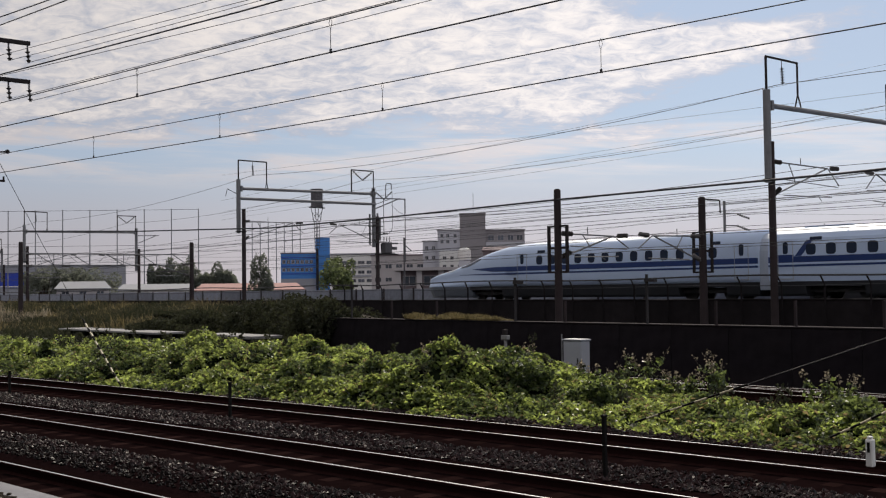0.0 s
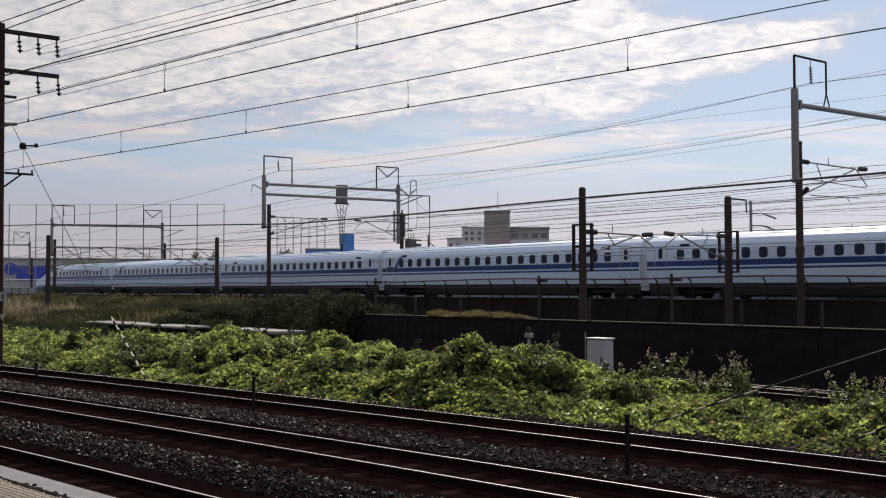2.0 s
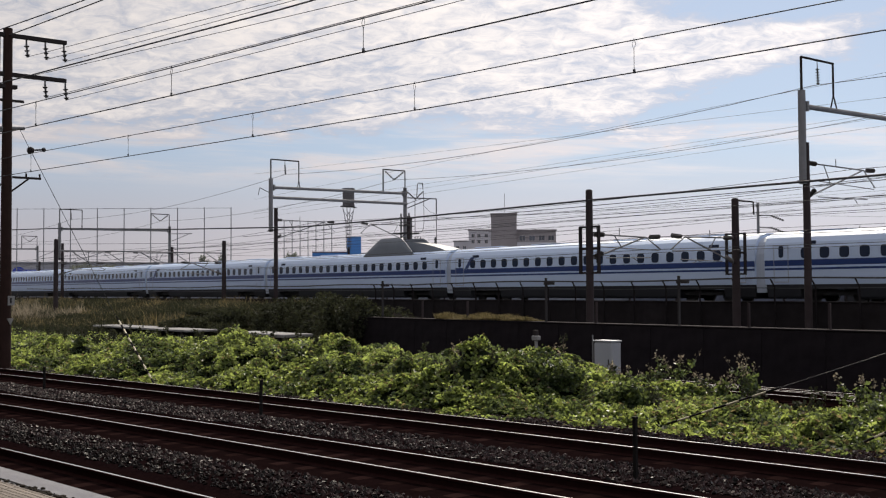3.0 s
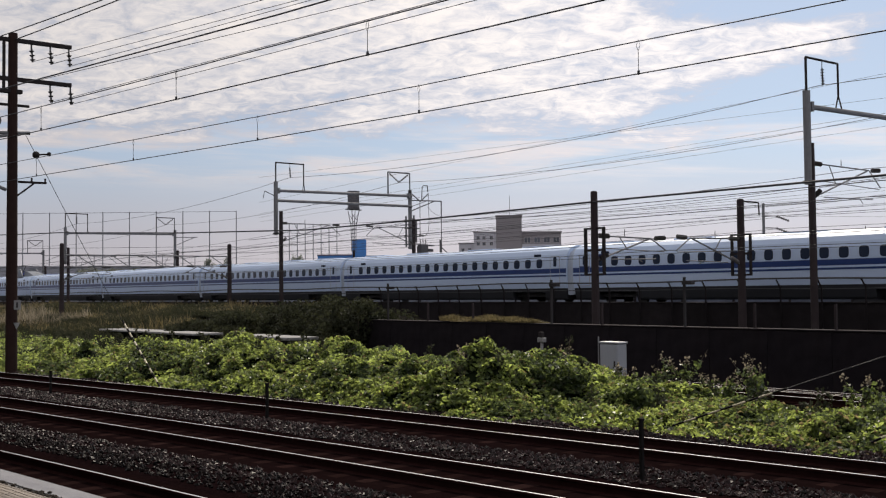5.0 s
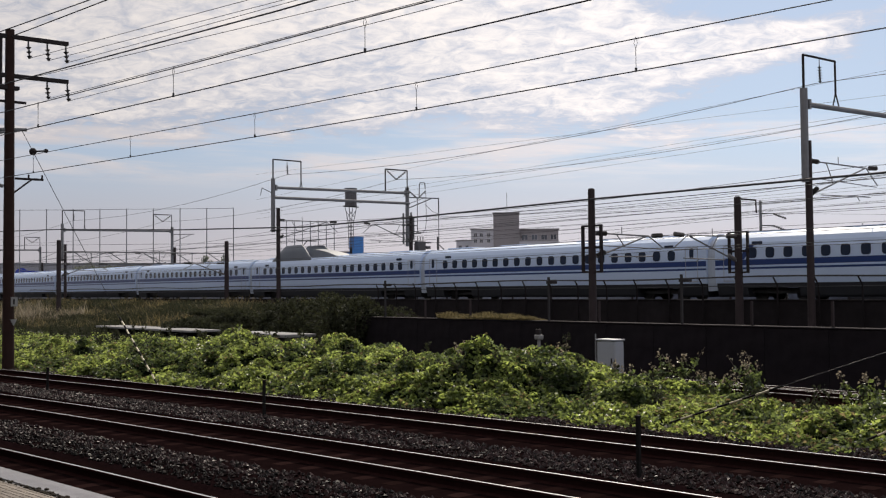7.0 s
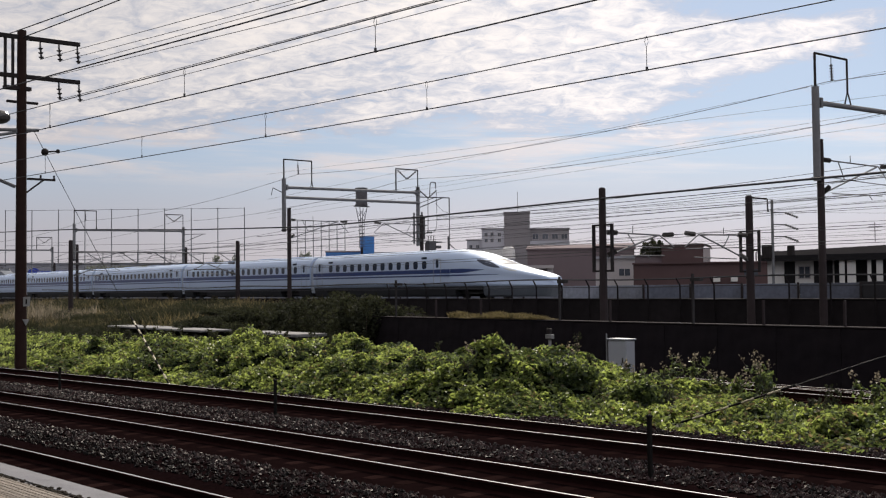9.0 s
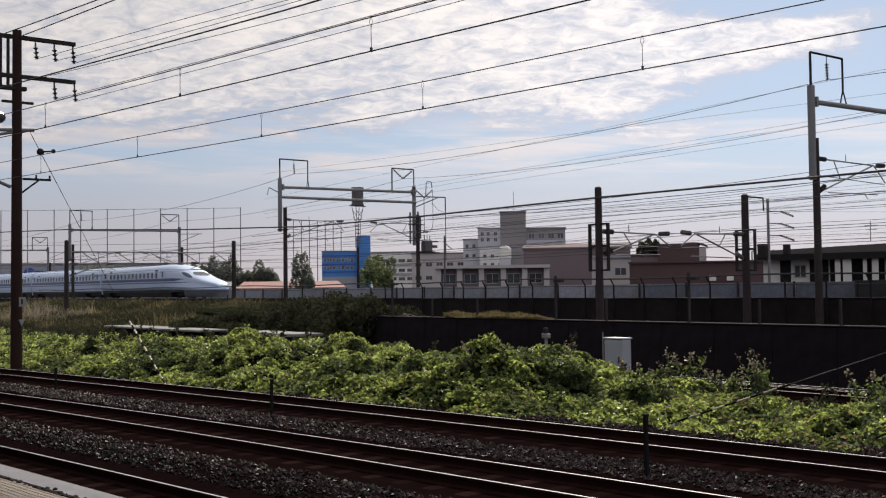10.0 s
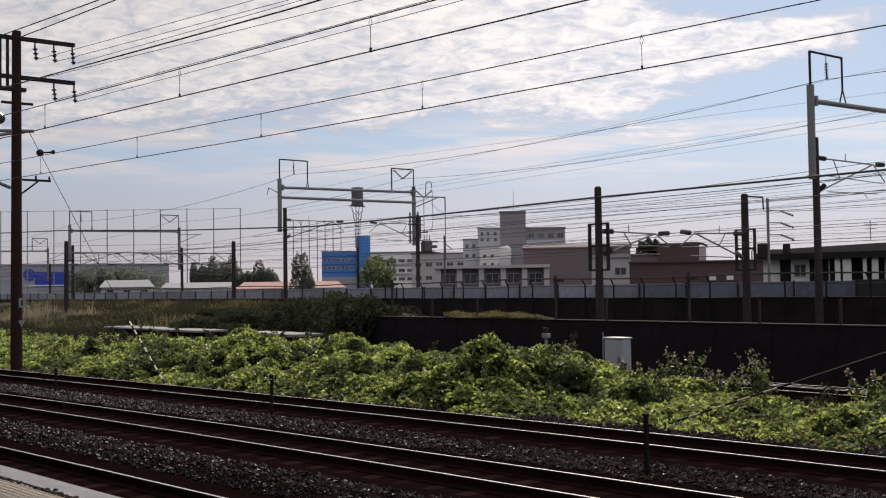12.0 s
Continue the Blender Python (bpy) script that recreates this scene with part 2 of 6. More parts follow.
M["leaf_dark"] = leaf_mat("shrub_leaf", (0.032, 0.035, 0.024), tint=(0.050, 0.055, 0.026), passing=0.25, rough=0.8, spec=0.1)
M["leaf_light"] = leaf_mat("willow_leaf", (0.13, 0.16, 0.085), tint=(0.20, 0.24, 0.10), passing=0.4, rough=0.8, spec=0.1)
M["dry_grass"] = leaf_mat("dry_grass", (0.135, 0.112, 0.066), rough=0.8, spec=0.1, tint=(0.17, 0.14, 0.065), passing=0.35)
M["plume"] = leaf_mat("grass_plume", (0.24, 0.21, 0.165), rough=0.8, spec=0.1, tint=(0.28, 0.24, 0.17), passing=0.35)
# oily ballast, darkened further to hold the rails' shadow in its colour
M["trackbed"] = mat("oily_shaded_trackbed", (0.0068, 0.0036, 0.0038), 1.0, scale=10, vary=0.5, bump=0.6, bump_scale=20, spec=0.0)
M["leaf_mid"] = leaf_mat("deep_green_leaf", (0.037, 0.053, 0.031), tint=(0.175, 0.225, 0.062), passing=0.40, rough=0.45, spec=0.28, island=0.7)
# far leaves paled and greyed, distance haze put into the colour
M["leaf_far"] = leaf_mat("hazed_grey_green_leaf", (0.135, 0.15, 0.135), tint=(0.20, 0.215, 0.17), passing=0.5, rough=0.9, spec=0.0, island=0.12, spread=0.2)
M["worn_coping"] = mat("worn_edge_coping", (0.025, 0.022, 0.022), 0.9, spec=0.1, scale=3.0, vary=0.5, grime=1.0, dirt=(0.21, 0.20, 0.20))
# near-black, so the shade under the leaves is in the colour
M["undergrowth_shade"] = mat("undergrowth_shade", (0.007, 0.011, 0.004), 1.0, spec=0.05, scale=4, vary=0.5, bump=0.8, bump_scale=9)
M["bark"] = mat("bark", (0.06, 0.045, 0.035), 0.9, scale=9, vary=0.4)
# apartment, grey and beige walls are lightened to paint in distance haze
M["apt_wall"] = mat("hazed_apartment_wall", (0.46, 0.46, 0.51), 0.9, spec=0.1, scale=0.5, vary=0.1, grime=0.2)
M["apt_tower"] = mat("apartment_tower_wall", (0.25, 0.235, 0.25), 0.9, spec=0.1, scale=0.5, vary=0.1, grime=0.2)
M["glass"] = mat("window_glass_dark", (0.06, 0.07, 0.09), 0.12, vary=0.2, each=0.5)
M["blue_wall"] = mat("blue_cladding", (0.045, 0.19, 0.52), 0.6, scale=0.6, vary=0.12, grime=0.2)
M["blue_deep"] = mat("blue_sign_paint", (0.012, 0.04, 0.36), 0.6, vary=0.1)
M["grey_wall"] = mat("hazed_grey_cladding", (0.30, 0.305, 0.34), 0.95, spec=0.0, scale=0.3, vary=0.12, grime=0.25)
M["brown_wall"] = mat("brown_cladding", (0.092, 0.060, 0.062), 0.9, spec=0.1, scale=0.5, vary=0.18, grime=0.35)
M["purple_wall"] = mat("grey_brown_wall", (0.160, 0.128, 0.140), 0.9, spec=0.1, scale=0.4, vary=0.14, grime=0.3)
M["white_wall"] = mat("white_render", (0.62, 0.61, 0.60), 0.8, scale=0.8, vary=0.08, grime=0.3)
M["black_roof"] = mat("black_roof_tiles", (0.022, 0.021, 0.023), 1.0, spec=0.0, scale=3, vary=0.3)
M["pink_roof"] = mat("faded_red_roof", (0.36, 0.23, 0.215), 0.9, spec=0.1, scale=0.8, vary=0.15, grime=0.2)
M["white_roof"] = mat("pale_metal_roof", (0.26, 0.27, 0.29), 0.8, spec=0.15, scale=0.8, vary=0.1, grime=0.3)
M["beige_wall_hazed"] = mat("beige_wall_hazed", (0.40, 0.375, 0.385), 0.9, spec=0.1, scale=0.6, vary=0.12, grime=0.3)
M["net_pole"] = mat("net_pole_steel", (0.22, 0.23, 0.25), 0.6, 0.2, vary=0.15)
M["yellow"] = mat("yellow_sleeve", (0.50, 0.45, 0.31), 0.6, vary=0.15, grime=0.3)
M["black"] = mat("black_paint", (0.01, 0.009, 0.009), 0.8, spec=0.1, vary=0.2)
M["white_paint"] = mat("white_sign_paint", (0.2, 0.2, 0.2), 0.6, vary=0.08, grime=0.3)


# ---- mesh helpers ----
def mesh_of(bm, name, material, smooth=False):
    me = bpy.data.meshes.new(name)
    bmesh.ops.recalc_face_normals(bm, faces=bm.faces[:])
    bm.to_mesh(me)
    bm.free()
    if material:
        me.materials.append(material)
    if smooth:
        for p in me.polygons:
            p.use_smooth = True
    return me


def part(name, bm, material, parent=None, label="", smooth=False):
    ob = new(name, mesh_of(bm, name, material, smooth))
    ob.parent = parent
    return tagged(ob, label)


def share(name, me, parent, m=None):
    """Another object on the same mesh, under parent."""
    ob = new(name, me)
    ob.parent = parent
    if m is not None:
        ob.matrix_basis = m
    return ob


def base(name, m, label, category, group="", kind=""):
    ob = new(name)
    ob.empty_display_size = 0.2
    ob.matrix_basis = m
    return tagged(ob, label, category, group, kind)


def box(bm, x0, x1, y0, y1, z0, z1, bevel=0.0):
    v = [bm.verts.new((x, y, z)) for z in (z0, z1) for x, y in ((x0, y0), (x1, y0), (x1, y1), (x0, y1))]
    fs = [bm.faces.new([v[i] for i in f]) for f in ((3, 2, 1, 0), (4, 5, 6, 7), (0, 1, 5, 4), (1, 2, 6, 5), (2, 3, 7, 6), (3, 0, 4, 7))]
    if bevel:
        es = list({e for f in fs for e in f.edges})
        bmesh.ops.bevel(bm, geom=es, offset=bevel, segments=1, affect="EDGES", profile=0.5)
    return bm


def boxes(*bs, bevel=0.0):
    bm = bmesh.new()
    for b in bs:
        box(bm, *b, bevel=bevel)
    return bm


def rod(bm, a, b, r0, r1=None, n=8):
    """A tapered round bar from a to b."""
    a, b = Vector(a), Vector(b)
    r1 = r0 if r1 is None else r1
    d = (b - a).normalized()
    s = d.cross(Vector((0, 0, 1)))
    s = Vector((1, 0, 0)) if s.length < 1e-3 else s.normalized()
    t = d.cross(s)
    rings = []
    for p, r in ((a, r0), (b, r1)):
        rings.append([bm.verts.new(p + (s * math.cos(k * math.tau / n) + t * math.sin(k * math.tau / n)) * r) for k in range(n)])
    for k in range(n):
        bm.faces.new((rings[0][k], rings[0][(k + 1) % n], rings[1][(k + 1) % n], rings[1][k]))
    bm.faces.new(rings[0][::-1])
    bm.faces.new(rings[1])
    return bm


def rods(*rs, n=8):
    bm = bmesh.new()
    for r in rs:
        rod(bm, *r, n=n)
    return bm


def polyrod(bm, pts, r, n=6):
    for a, b in zip(pts, pts[1:]):
        rod(bm, a, b, r, n=n)
    return bm


def insulator(bm, a, b, r=0.07, discs=5):
    """A string of discs on a thin core."""
    a, b = Vector(a), Vector(b)
    rod(bm, a, b, r * 0.35, n=6)
    for k in range(discs):
        p = a.lerp(b, (k + 0.6) / (discs + 0.2))
        q = a.lerp(b, (k + 0.95) / (discs + 0.2))
        rod(bm, p, q, r, r * 0.45, n=8)
    return bm


# ---- ground ----
def grid_mesh(name, x0, x1, y0, y1, nx, ny, height, material):
    xs, ys = np.linspace(x0, x1, nx + 1), np.linspace(y0, y1, ny + 1)
    vs = [(x, y, height(x, y)) for y in ys for x in xs]
    fs = [(j * (nx + 1) + i, j * (nx + 1) + i + 1, (j + 1) * (nx + 1) + i + 1, (j + 1) * (nx + 1) + i) for j in range(ny) for i in range(nx)]
    me = bpy.data.meshes.new(name)
    me.from_pydata(vs, [], fs)
    me.materials.append(material)
    for p in me.polygons:
        p.use_smooth = True
    return me


ground = tagged(new("ground", grid_mesh("ground", -2600, 2600, -1500, 3000, 40, 40, lambda x, y: -0.55, M["soil"])), "dark bare soil reaching out to the horizon", "ground", kind="structure")


def bend(x):
    """How far the three near tracks swing sideways along x."""
    return 0.0789 * x - 0.00095 * x * x


T1, T2, T3 = 14.61, 10.63, 6.55


def bed_height(x, y):
    v = y - bend(x)
    return -0.24 + 0.035 * noise.noise((x * 1.3, y * 1.3, 0)) + (0.02 if min(abs(v - T1), abs(v - T2), abs(v - T3)) < 1.25 else 0.11)


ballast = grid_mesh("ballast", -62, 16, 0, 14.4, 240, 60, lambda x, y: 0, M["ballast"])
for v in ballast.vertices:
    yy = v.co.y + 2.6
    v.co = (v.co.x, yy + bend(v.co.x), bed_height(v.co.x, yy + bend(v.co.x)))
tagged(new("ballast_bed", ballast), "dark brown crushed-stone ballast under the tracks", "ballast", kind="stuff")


def stones(name, count, seed, x0, x1, v0, v1, size, material):
    """Loose ballast stones, each an uneven eight-faced lump."""
    rng = np.random.default_rng(seed)
    x = x0 + (x1 - x0) * rng.random(count)
    vv = v0 + (v1 - v0) * rng.random(count)
    y = vv + 0.0789 * x - 0.00095 * x * x
    off = np.minimum(np.minimum(abs(vv - T1), abs(vv - T2)), abs(vv - T3)) > 1.36
    x, y, count = x[off], y[off], int(off.sum())
    s = rng.uniform(size[0], size[1], count)
    z = np.array([bed_height(a, b) for a, b in zip(x, y)]) + s * 0.35
    o = np.array([(1, 0, 0), (0, 1, 0), (-1, 0, 0), (0, -1, 0), (0, 0, 0.8), (0, 0, -0.8)])
    a = rng.random(count) * math.tau
    p = o[None] * (s[:, None, None] * rng.uniform(0.6, 1.3, (count, 6, 1)))
    px = p[..., 0] * np.cos(a)[:, None] - p[..., 1] * np.sin(a)[:, None]
    py = p[..., 0] * np.sin(a)[:, None] + p[..., 1] * np.cos(a)[:, None]
    tilt = rng.uniform(-0.5, 0.5, (count, 1))
    pz = p[..., 2] + tilt * px
    vs = np.stack([px + x[:, None], py + y[:, None], pz + z[:, None]], -1).reshape(-1, 3)
    f = np.array([(0, 1, 4), (1, 2, 4), (2, 3, 4), (3, 0, 4), (1, 0, 5), (2, 1, 5), (3, 2, 5), (0, 3, 5)])
    fs = (f[None] + (np.arange(count) * 6)[:, None, None]).reshape(-1, 3)
    me = bpy.data.meshes.new(name)
    me.from_pydata(vs.tolist(), [], fs.tolist())
    me.materials.append(material)
    return new(name, me)


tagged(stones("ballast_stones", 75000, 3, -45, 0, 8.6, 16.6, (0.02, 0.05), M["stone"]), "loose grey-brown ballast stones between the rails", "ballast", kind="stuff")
tagged(stones("ballast_stones", 52000, 6, -45, 0, 2.8, 8.6, (0.018, 0.046), M["stone_darker"]), "darker brown ballast stones along the platform track", "ballast", kind="stuff")


# ---- tracks ----
def sweep(profile, path, up=Vector((0, 0, 1))):
    """A profile of (across, up) carried along a path of points."""
    bm = bmesh.new()
    rings = []
    for i, p in enumerate(path):
        d = (path[min(i + 1, len(path) - 1)] - path[max(i - 1, 0)]).normalized()
        s = d.cross(up).normalized()
        rings.append([bm.verts.new(p + s * a + up * b) for a, b in profile])
    n = len(profile)
    for r, q in zip(rings, rings[1:]):
        for k in range(n):
            bm.faces.new((r[k], r[(k + 1) % n], q[(k + 1) % n], q[k]))
    bm.faces.new(rings[0])
    bm.faces.new(rings[-1][::-1])
    return bm


RAIL = [(-0.065, -0.15), (0.065, -0.15), (0.065, -0.138), (0.012, -0.115), (0.010, -0.045), (0.032, -0.034), (0.032, -0.006), (0.026, -0.004), (-0.026, -0.004), (-0.032, -0.006), (-0.032, -0.034), (-0.010, -0.045), (-0.012, -0.115), (-0.065, -0.138)]
HEAD = [(-0.016, -0.006), (0.016, -0.006), (0.016, -0.002), (0.013, 0.001), (-0.013, 0.001), (-0.016, -0.002)]


def sleeper_mesh():
    bm = bmesh.new()
    box(bm, -0.12, 0.12, -1.0, 1.0, -0.30, -0.138, bevel=0.01)
    return mesh_of(bm, "sleeper", M["sleeper"])


SLEEPER = sleeper_mesh()


def track(center, x0, x1, curve, z=0.0, gauge=1.13, step=0.62, label="", sleepers=True):
    t = base("railway_track", Matrix.Identity(4), label, "railway track", "railway tracks")
    xs = np.arange(x0, x1 + 0.1, 3.0 if curve else 20.0)
    f = bend if curve else (lambda x: 0.0)
    for side in (-gauge / 2, gauge / 2):
        path = [Vector((x, center + side + f(x), z)) for x in xs]
        rail = part("rail", sweep(RAIL, path), M["rail_rust"], t, "rusty steel rail")
        part("rail_head", sweep(HEAD, path), M["rail_head"], rail, "bright worn running surface")
    if curve:
        # bed colour carries oil and the shadow on the rails' near side
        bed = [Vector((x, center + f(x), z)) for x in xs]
        part("track_bed", sweep([(-1.45, -0.30), (1.6, -0.30), (1.6, -0.17), (1.0, -0.143), (-1.0, -0.143), (-1.45, -0.17)], bed), M["trackbed"], t, "oily ballast between the rails, blackened with painted rail shadow")
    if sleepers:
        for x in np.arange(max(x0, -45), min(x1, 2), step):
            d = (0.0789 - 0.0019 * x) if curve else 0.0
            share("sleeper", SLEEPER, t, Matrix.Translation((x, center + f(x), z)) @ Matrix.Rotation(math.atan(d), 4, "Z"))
    return t


track(T1, -90, 18, True, label="rusty railway track with shiny rail heads beside the weeds")
track(T2, -90, 18, True, label="rusty railway track with shiny rail heads between ballast strips")
track(T3, -90, 18, True, label="rusty railway track with shiny rail heads along the platform")
WALL_TRACK = track(22.4, -120, 40, False, label="railway track below the dark retaining wall", step=0.65)
for dy in (-0.34, 0.30):
    way = [Vector((x, 22.4 + 0.565 + dy, 0.01)) for x in (-40, -20, 0, 20)]
    guard = part("guard_rail", sweep(RAIL, way), M["rail_rust"], WALL_TRACK, "rusty guard rail")
    part("rail_head", sweep(HEAD, way), M["rail_head"], guard, "bright worn running surface")


# ---- platform at the camera's feet ----
def platform():
    # follows the curve of the nearest track
    p = base("platform", Matrix.Identity(4), "grey concrete station platform with pale edge coping and tactile paving", "platform", kind="structure")
    xs = np.arange(-60, 21, 3.0)
    top = 0.98
    body = [Vector((x, bend(x), 0)) for x in xs]
    flip = lambda prof: [(-a, b) for a, b in prof]
    part("platform_body", sweep(flip([(PE - 9, -0.5), (PE - 0.12, -0.5), (PE - 0.12, top - 0.2), (PE - 0.12, top - 0.01), (PE - 9, top - 0.01)]), body), M["platform"], p)
    part("edge_coping", sweep(flip([(PE - 0.24, top - 0.16), (PE, top - 0.16), (PE, top - 0.015), (PE - 0.015, top), (PE - 0.24, top)]), body), M["platform_edge"], p, "pale concrete edge coping")
    # tactile blocks with raised dots
    rng = random.Random(4)
    bm = bmesh.new()
    box(bm, -0.148, 0.148, -0.148, 0.148, -0.03, 0.012, bevel=0.006)
    for i in range(6):
        for j in range(6):
            rod(bm, (-0.12 + i * 0.048, -0.12 + j * 0.048, 0.012), (-0.12 + i * 0.048, -0.12 + j * 0.048, 0.018), 0.015, 0.009, n=5)
    tile = mesh_of(bm, "tactile_tile", M["tactile"])
    x = -14.0
    while x < 4.0:
        for k in range(3):
            d = 0.0789 - 0.0019 * x
            share("tactile_tile", tile, p, Matrix.Translation((x, bend(x) + PE - 0.46 - 0.3 * k, top + rng.uniform(-0.001, 0.002))) @ Matrix.Rotation(math.atan(d), 4, "Z"))
        x += 0.3
    # crumbs of dirt and moss along the coping's joint
    rng = np.random.default_rng(5)
    bm = bmesh.new()
    for _ in range(700):
        x = rng.uniform(-14, 0)
        y = bend(x) + PE - 0.275 + rng.normal(0, 0.022)
        r = rng.uniform(0.006, 0.024)
        bmesh.ops.create_icosphere(bm, subdivisions=1, radius=r, matrix=Matrix.Translation((x, y, top + r * 0.3)) @ Matrix.Diagonal((1.3, 1, 0.6, 1)))
    tagged(new("dirt_crumbs", mesh_of(bm, "dirt_crumbs", M["soil"])), "dark clumps of dirt and moss on the platform joint", "dirt", kind="stuff")


PE = 3.73
platform()


def sky_blockers():
    """A canopy and a wall behind the camera, added out of sight to block sky light."""
    c = base("platform_canopy", Matrix.Identity(4), "plain dark canopy on columns, added out of view to block sky light", "canopy", kind="structure")
    part("canopy_roof", boxes((-70, 50, -9, 0.9, 4.6, 4.8)), M["steel_dark"], c)
    for x in (-40, -20, 12, 32):
        part("canopy_column", boxes((x - 0.12, x + 0.12, -4.12, -3.88, 0.9, 4.6)), M["steel_dark"], c)
    w = base("wall_station", Matrix.Identity(4), "plain dark wall added out of view behind the platform to block sky light", "wall", kind="structure")
    part("wall_body", boxes((-160, 120, -9.6, -9.2, -0.5, 11)), M["wall_dark"], w)


sky_blockers()


# ---- terrace with the retaining wall, and the high-speed line's bed ----
WALL_Y, WALL_TOP = 26.0, 1.36
RAIL_Z = 1.70


def terrace():
    t = base("retaining_wall", Matrix.Identity(4), "stained concrete retaining wall, backlit shade in its dark colour, below the high-speed line", "retaining wall", kind="structure")
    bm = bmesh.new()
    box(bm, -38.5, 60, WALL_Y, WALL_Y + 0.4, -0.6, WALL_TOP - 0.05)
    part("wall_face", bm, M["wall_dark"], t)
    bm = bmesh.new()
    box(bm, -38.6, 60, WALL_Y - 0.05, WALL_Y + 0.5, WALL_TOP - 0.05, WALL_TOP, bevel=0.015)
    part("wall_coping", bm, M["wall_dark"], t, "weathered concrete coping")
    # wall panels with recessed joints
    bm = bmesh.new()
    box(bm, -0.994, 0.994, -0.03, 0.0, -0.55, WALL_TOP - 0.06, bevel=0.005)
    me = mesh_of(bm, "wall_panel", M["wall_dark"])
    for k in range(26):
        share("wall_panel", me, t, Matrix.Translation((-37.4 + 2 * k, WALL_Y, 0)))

    def h(x, y):
        if x < -38.6:
            e = min(1.0, max(0.0, (y - 22.5) / 12.0)) * min(1.0, max(0.0, (-50 - x) / 14))
            return -0.5 + e * (WALL_TOP - 0.05 + 0.5) + 0.12 * noise.noise((x * 0.3, y * 0.3, 2))
        return -0.4 + 0.05 * noise.noise((x * 0.4, y * 0.4, 2))

    me = grid_mesh("embankment", -260, -38.4, 22.0, 45.4, 140, 24, h, M["soil"])
    tagged(new("embankment", me), "earth bank rising to the high-speed line", "bank", kind="structure")
    me = grid_mesh("terrace_ground", -38.6, 60, WALL_Y + 0.3, 45.4, 60, 16, h, M["soil"])
    tagged(new("terrace_ground", me), "dark gravelly ground behind the retaining wall", "ground", kind="structure")


terrace()


def viaduct():
    v = base("viaduct", Matrix.Identity(4), "low concrete viaduct carrying the high-speed line", "viaduct", kind="structure")
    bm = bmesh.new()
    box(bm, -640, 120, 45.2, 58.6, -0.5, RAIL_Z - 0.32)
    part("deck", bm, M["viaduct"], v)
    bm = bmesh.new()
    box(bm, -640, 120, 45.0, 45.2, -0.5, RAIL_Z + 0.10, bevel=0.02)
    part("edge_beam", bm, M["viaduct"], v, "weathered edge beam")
    bm = bmesh.new()
    box(bm, -640, 120, 44.94, 45.22, RAIL_Z + 0.10, RAIL_Z + 0.15, bevel=0.01)
    part("edge_coping", bm, M["worn_coping"], v, "edge coping with pale worn patches")
    for c in (48.5, 52.8):
        bm = bmesh.new()
        box(bm, -640, 120, c - 1.25, c + 1.25, RAIL_Z - 0.32, RAIL_Z - 0.17, bevel=0.02)
        part("track_slab", bm, M["slab"], v, "concrete track slab")
        for s in (-0.75, 0.75):
            path = [Vector((x, c + s, RAIL_Z)) for x in (-640, -300, -100, 0, 120)]
            part("rail", sweep(RAIL, path), M["rail_rust"], v, "steel rail")
    # far-side sound barrier: pale panels between posts
    f = base("sound_barrier", Matrix.Identity(4), "pale grey sound barrier panels along the far side of the line", "sound barrier", kind="structure")
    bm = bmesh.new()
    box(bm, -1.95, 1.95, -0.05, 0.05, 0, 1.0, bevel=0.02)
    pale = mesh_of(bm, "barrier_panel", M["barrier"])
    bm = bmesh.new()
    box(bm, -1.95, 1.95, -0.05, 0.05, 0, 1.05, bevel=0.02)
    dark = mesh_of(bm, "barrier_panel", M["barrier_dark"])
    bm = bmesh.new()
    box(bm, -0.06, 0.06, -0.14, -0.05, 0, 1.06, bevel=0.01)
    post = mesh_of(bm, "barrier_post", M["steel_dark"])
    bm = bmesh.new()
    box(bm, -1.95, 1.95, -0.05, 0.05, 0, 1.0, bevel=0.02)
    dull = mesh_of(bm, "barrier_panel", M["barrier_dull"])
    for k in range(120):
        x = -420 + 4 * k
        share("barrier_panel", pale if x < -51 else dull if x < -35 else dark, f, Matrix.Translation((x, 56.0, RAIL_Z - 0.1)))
        share("barrier_post", post, f, Matrix.Translation((x - 2, 56.0, RAIL_Z - 0.1)))
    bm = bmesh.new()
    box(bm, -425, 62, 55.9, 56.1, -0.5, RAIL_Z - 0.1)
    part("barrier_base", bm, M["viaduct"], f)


viaduct()


# ---- the train ----
CAR = 25.0
TIP = 27.35
PROFILE = [(1.60, 0.95), (1.66, 1.3), (1.68, 1.8), (1.68, 2.3), (1.66, 2.7), (1.58, 3.0), (1.42, 3.26), (1.12, 3.46), (0.65, 3.57), (0.0, 3.6)]


def side_y(z):
    for (a, b), (c, d) in zip(PROFILE, PROFILE[1:]):
        if b <= z <= d:
            return a + (c - a) * (z - b) / (d - b)
    return PROFILE[0][0]


def loft(sections, close=True):
    bm = bmesh.new()
    rings = [[bm.verts.new(p) for p in s] for s in sections]
    n = len(rings[0])
    for r, q in zip(rings, rings[1:]):
        for k in range(n - (0 if close else 1)):
            bm.faces.new((r[k], r[(k + 1) % n], q[(k + 1) % n], q[k]))
    if close:
        bm.faces.new(rings[0][::-1])
        bm.faces.new(rings[-1])
    return bm


def full_section(x, inset=0.0):
    right = [(x, y - inset, z) for y, z in PROFILE]
    left = [(x, -y + inset, z) for y, z in PROFILE[-2::-1]]
    return [(x, a, b) for _, a, b in right] + left


def ramp(table, s):
    for (a, b), (c, d) in zip(table, table[1:]):
        if s <= c:
            k = (s - a) / (c - a)
            return b + (d - b) * k
    return table[-1][1]


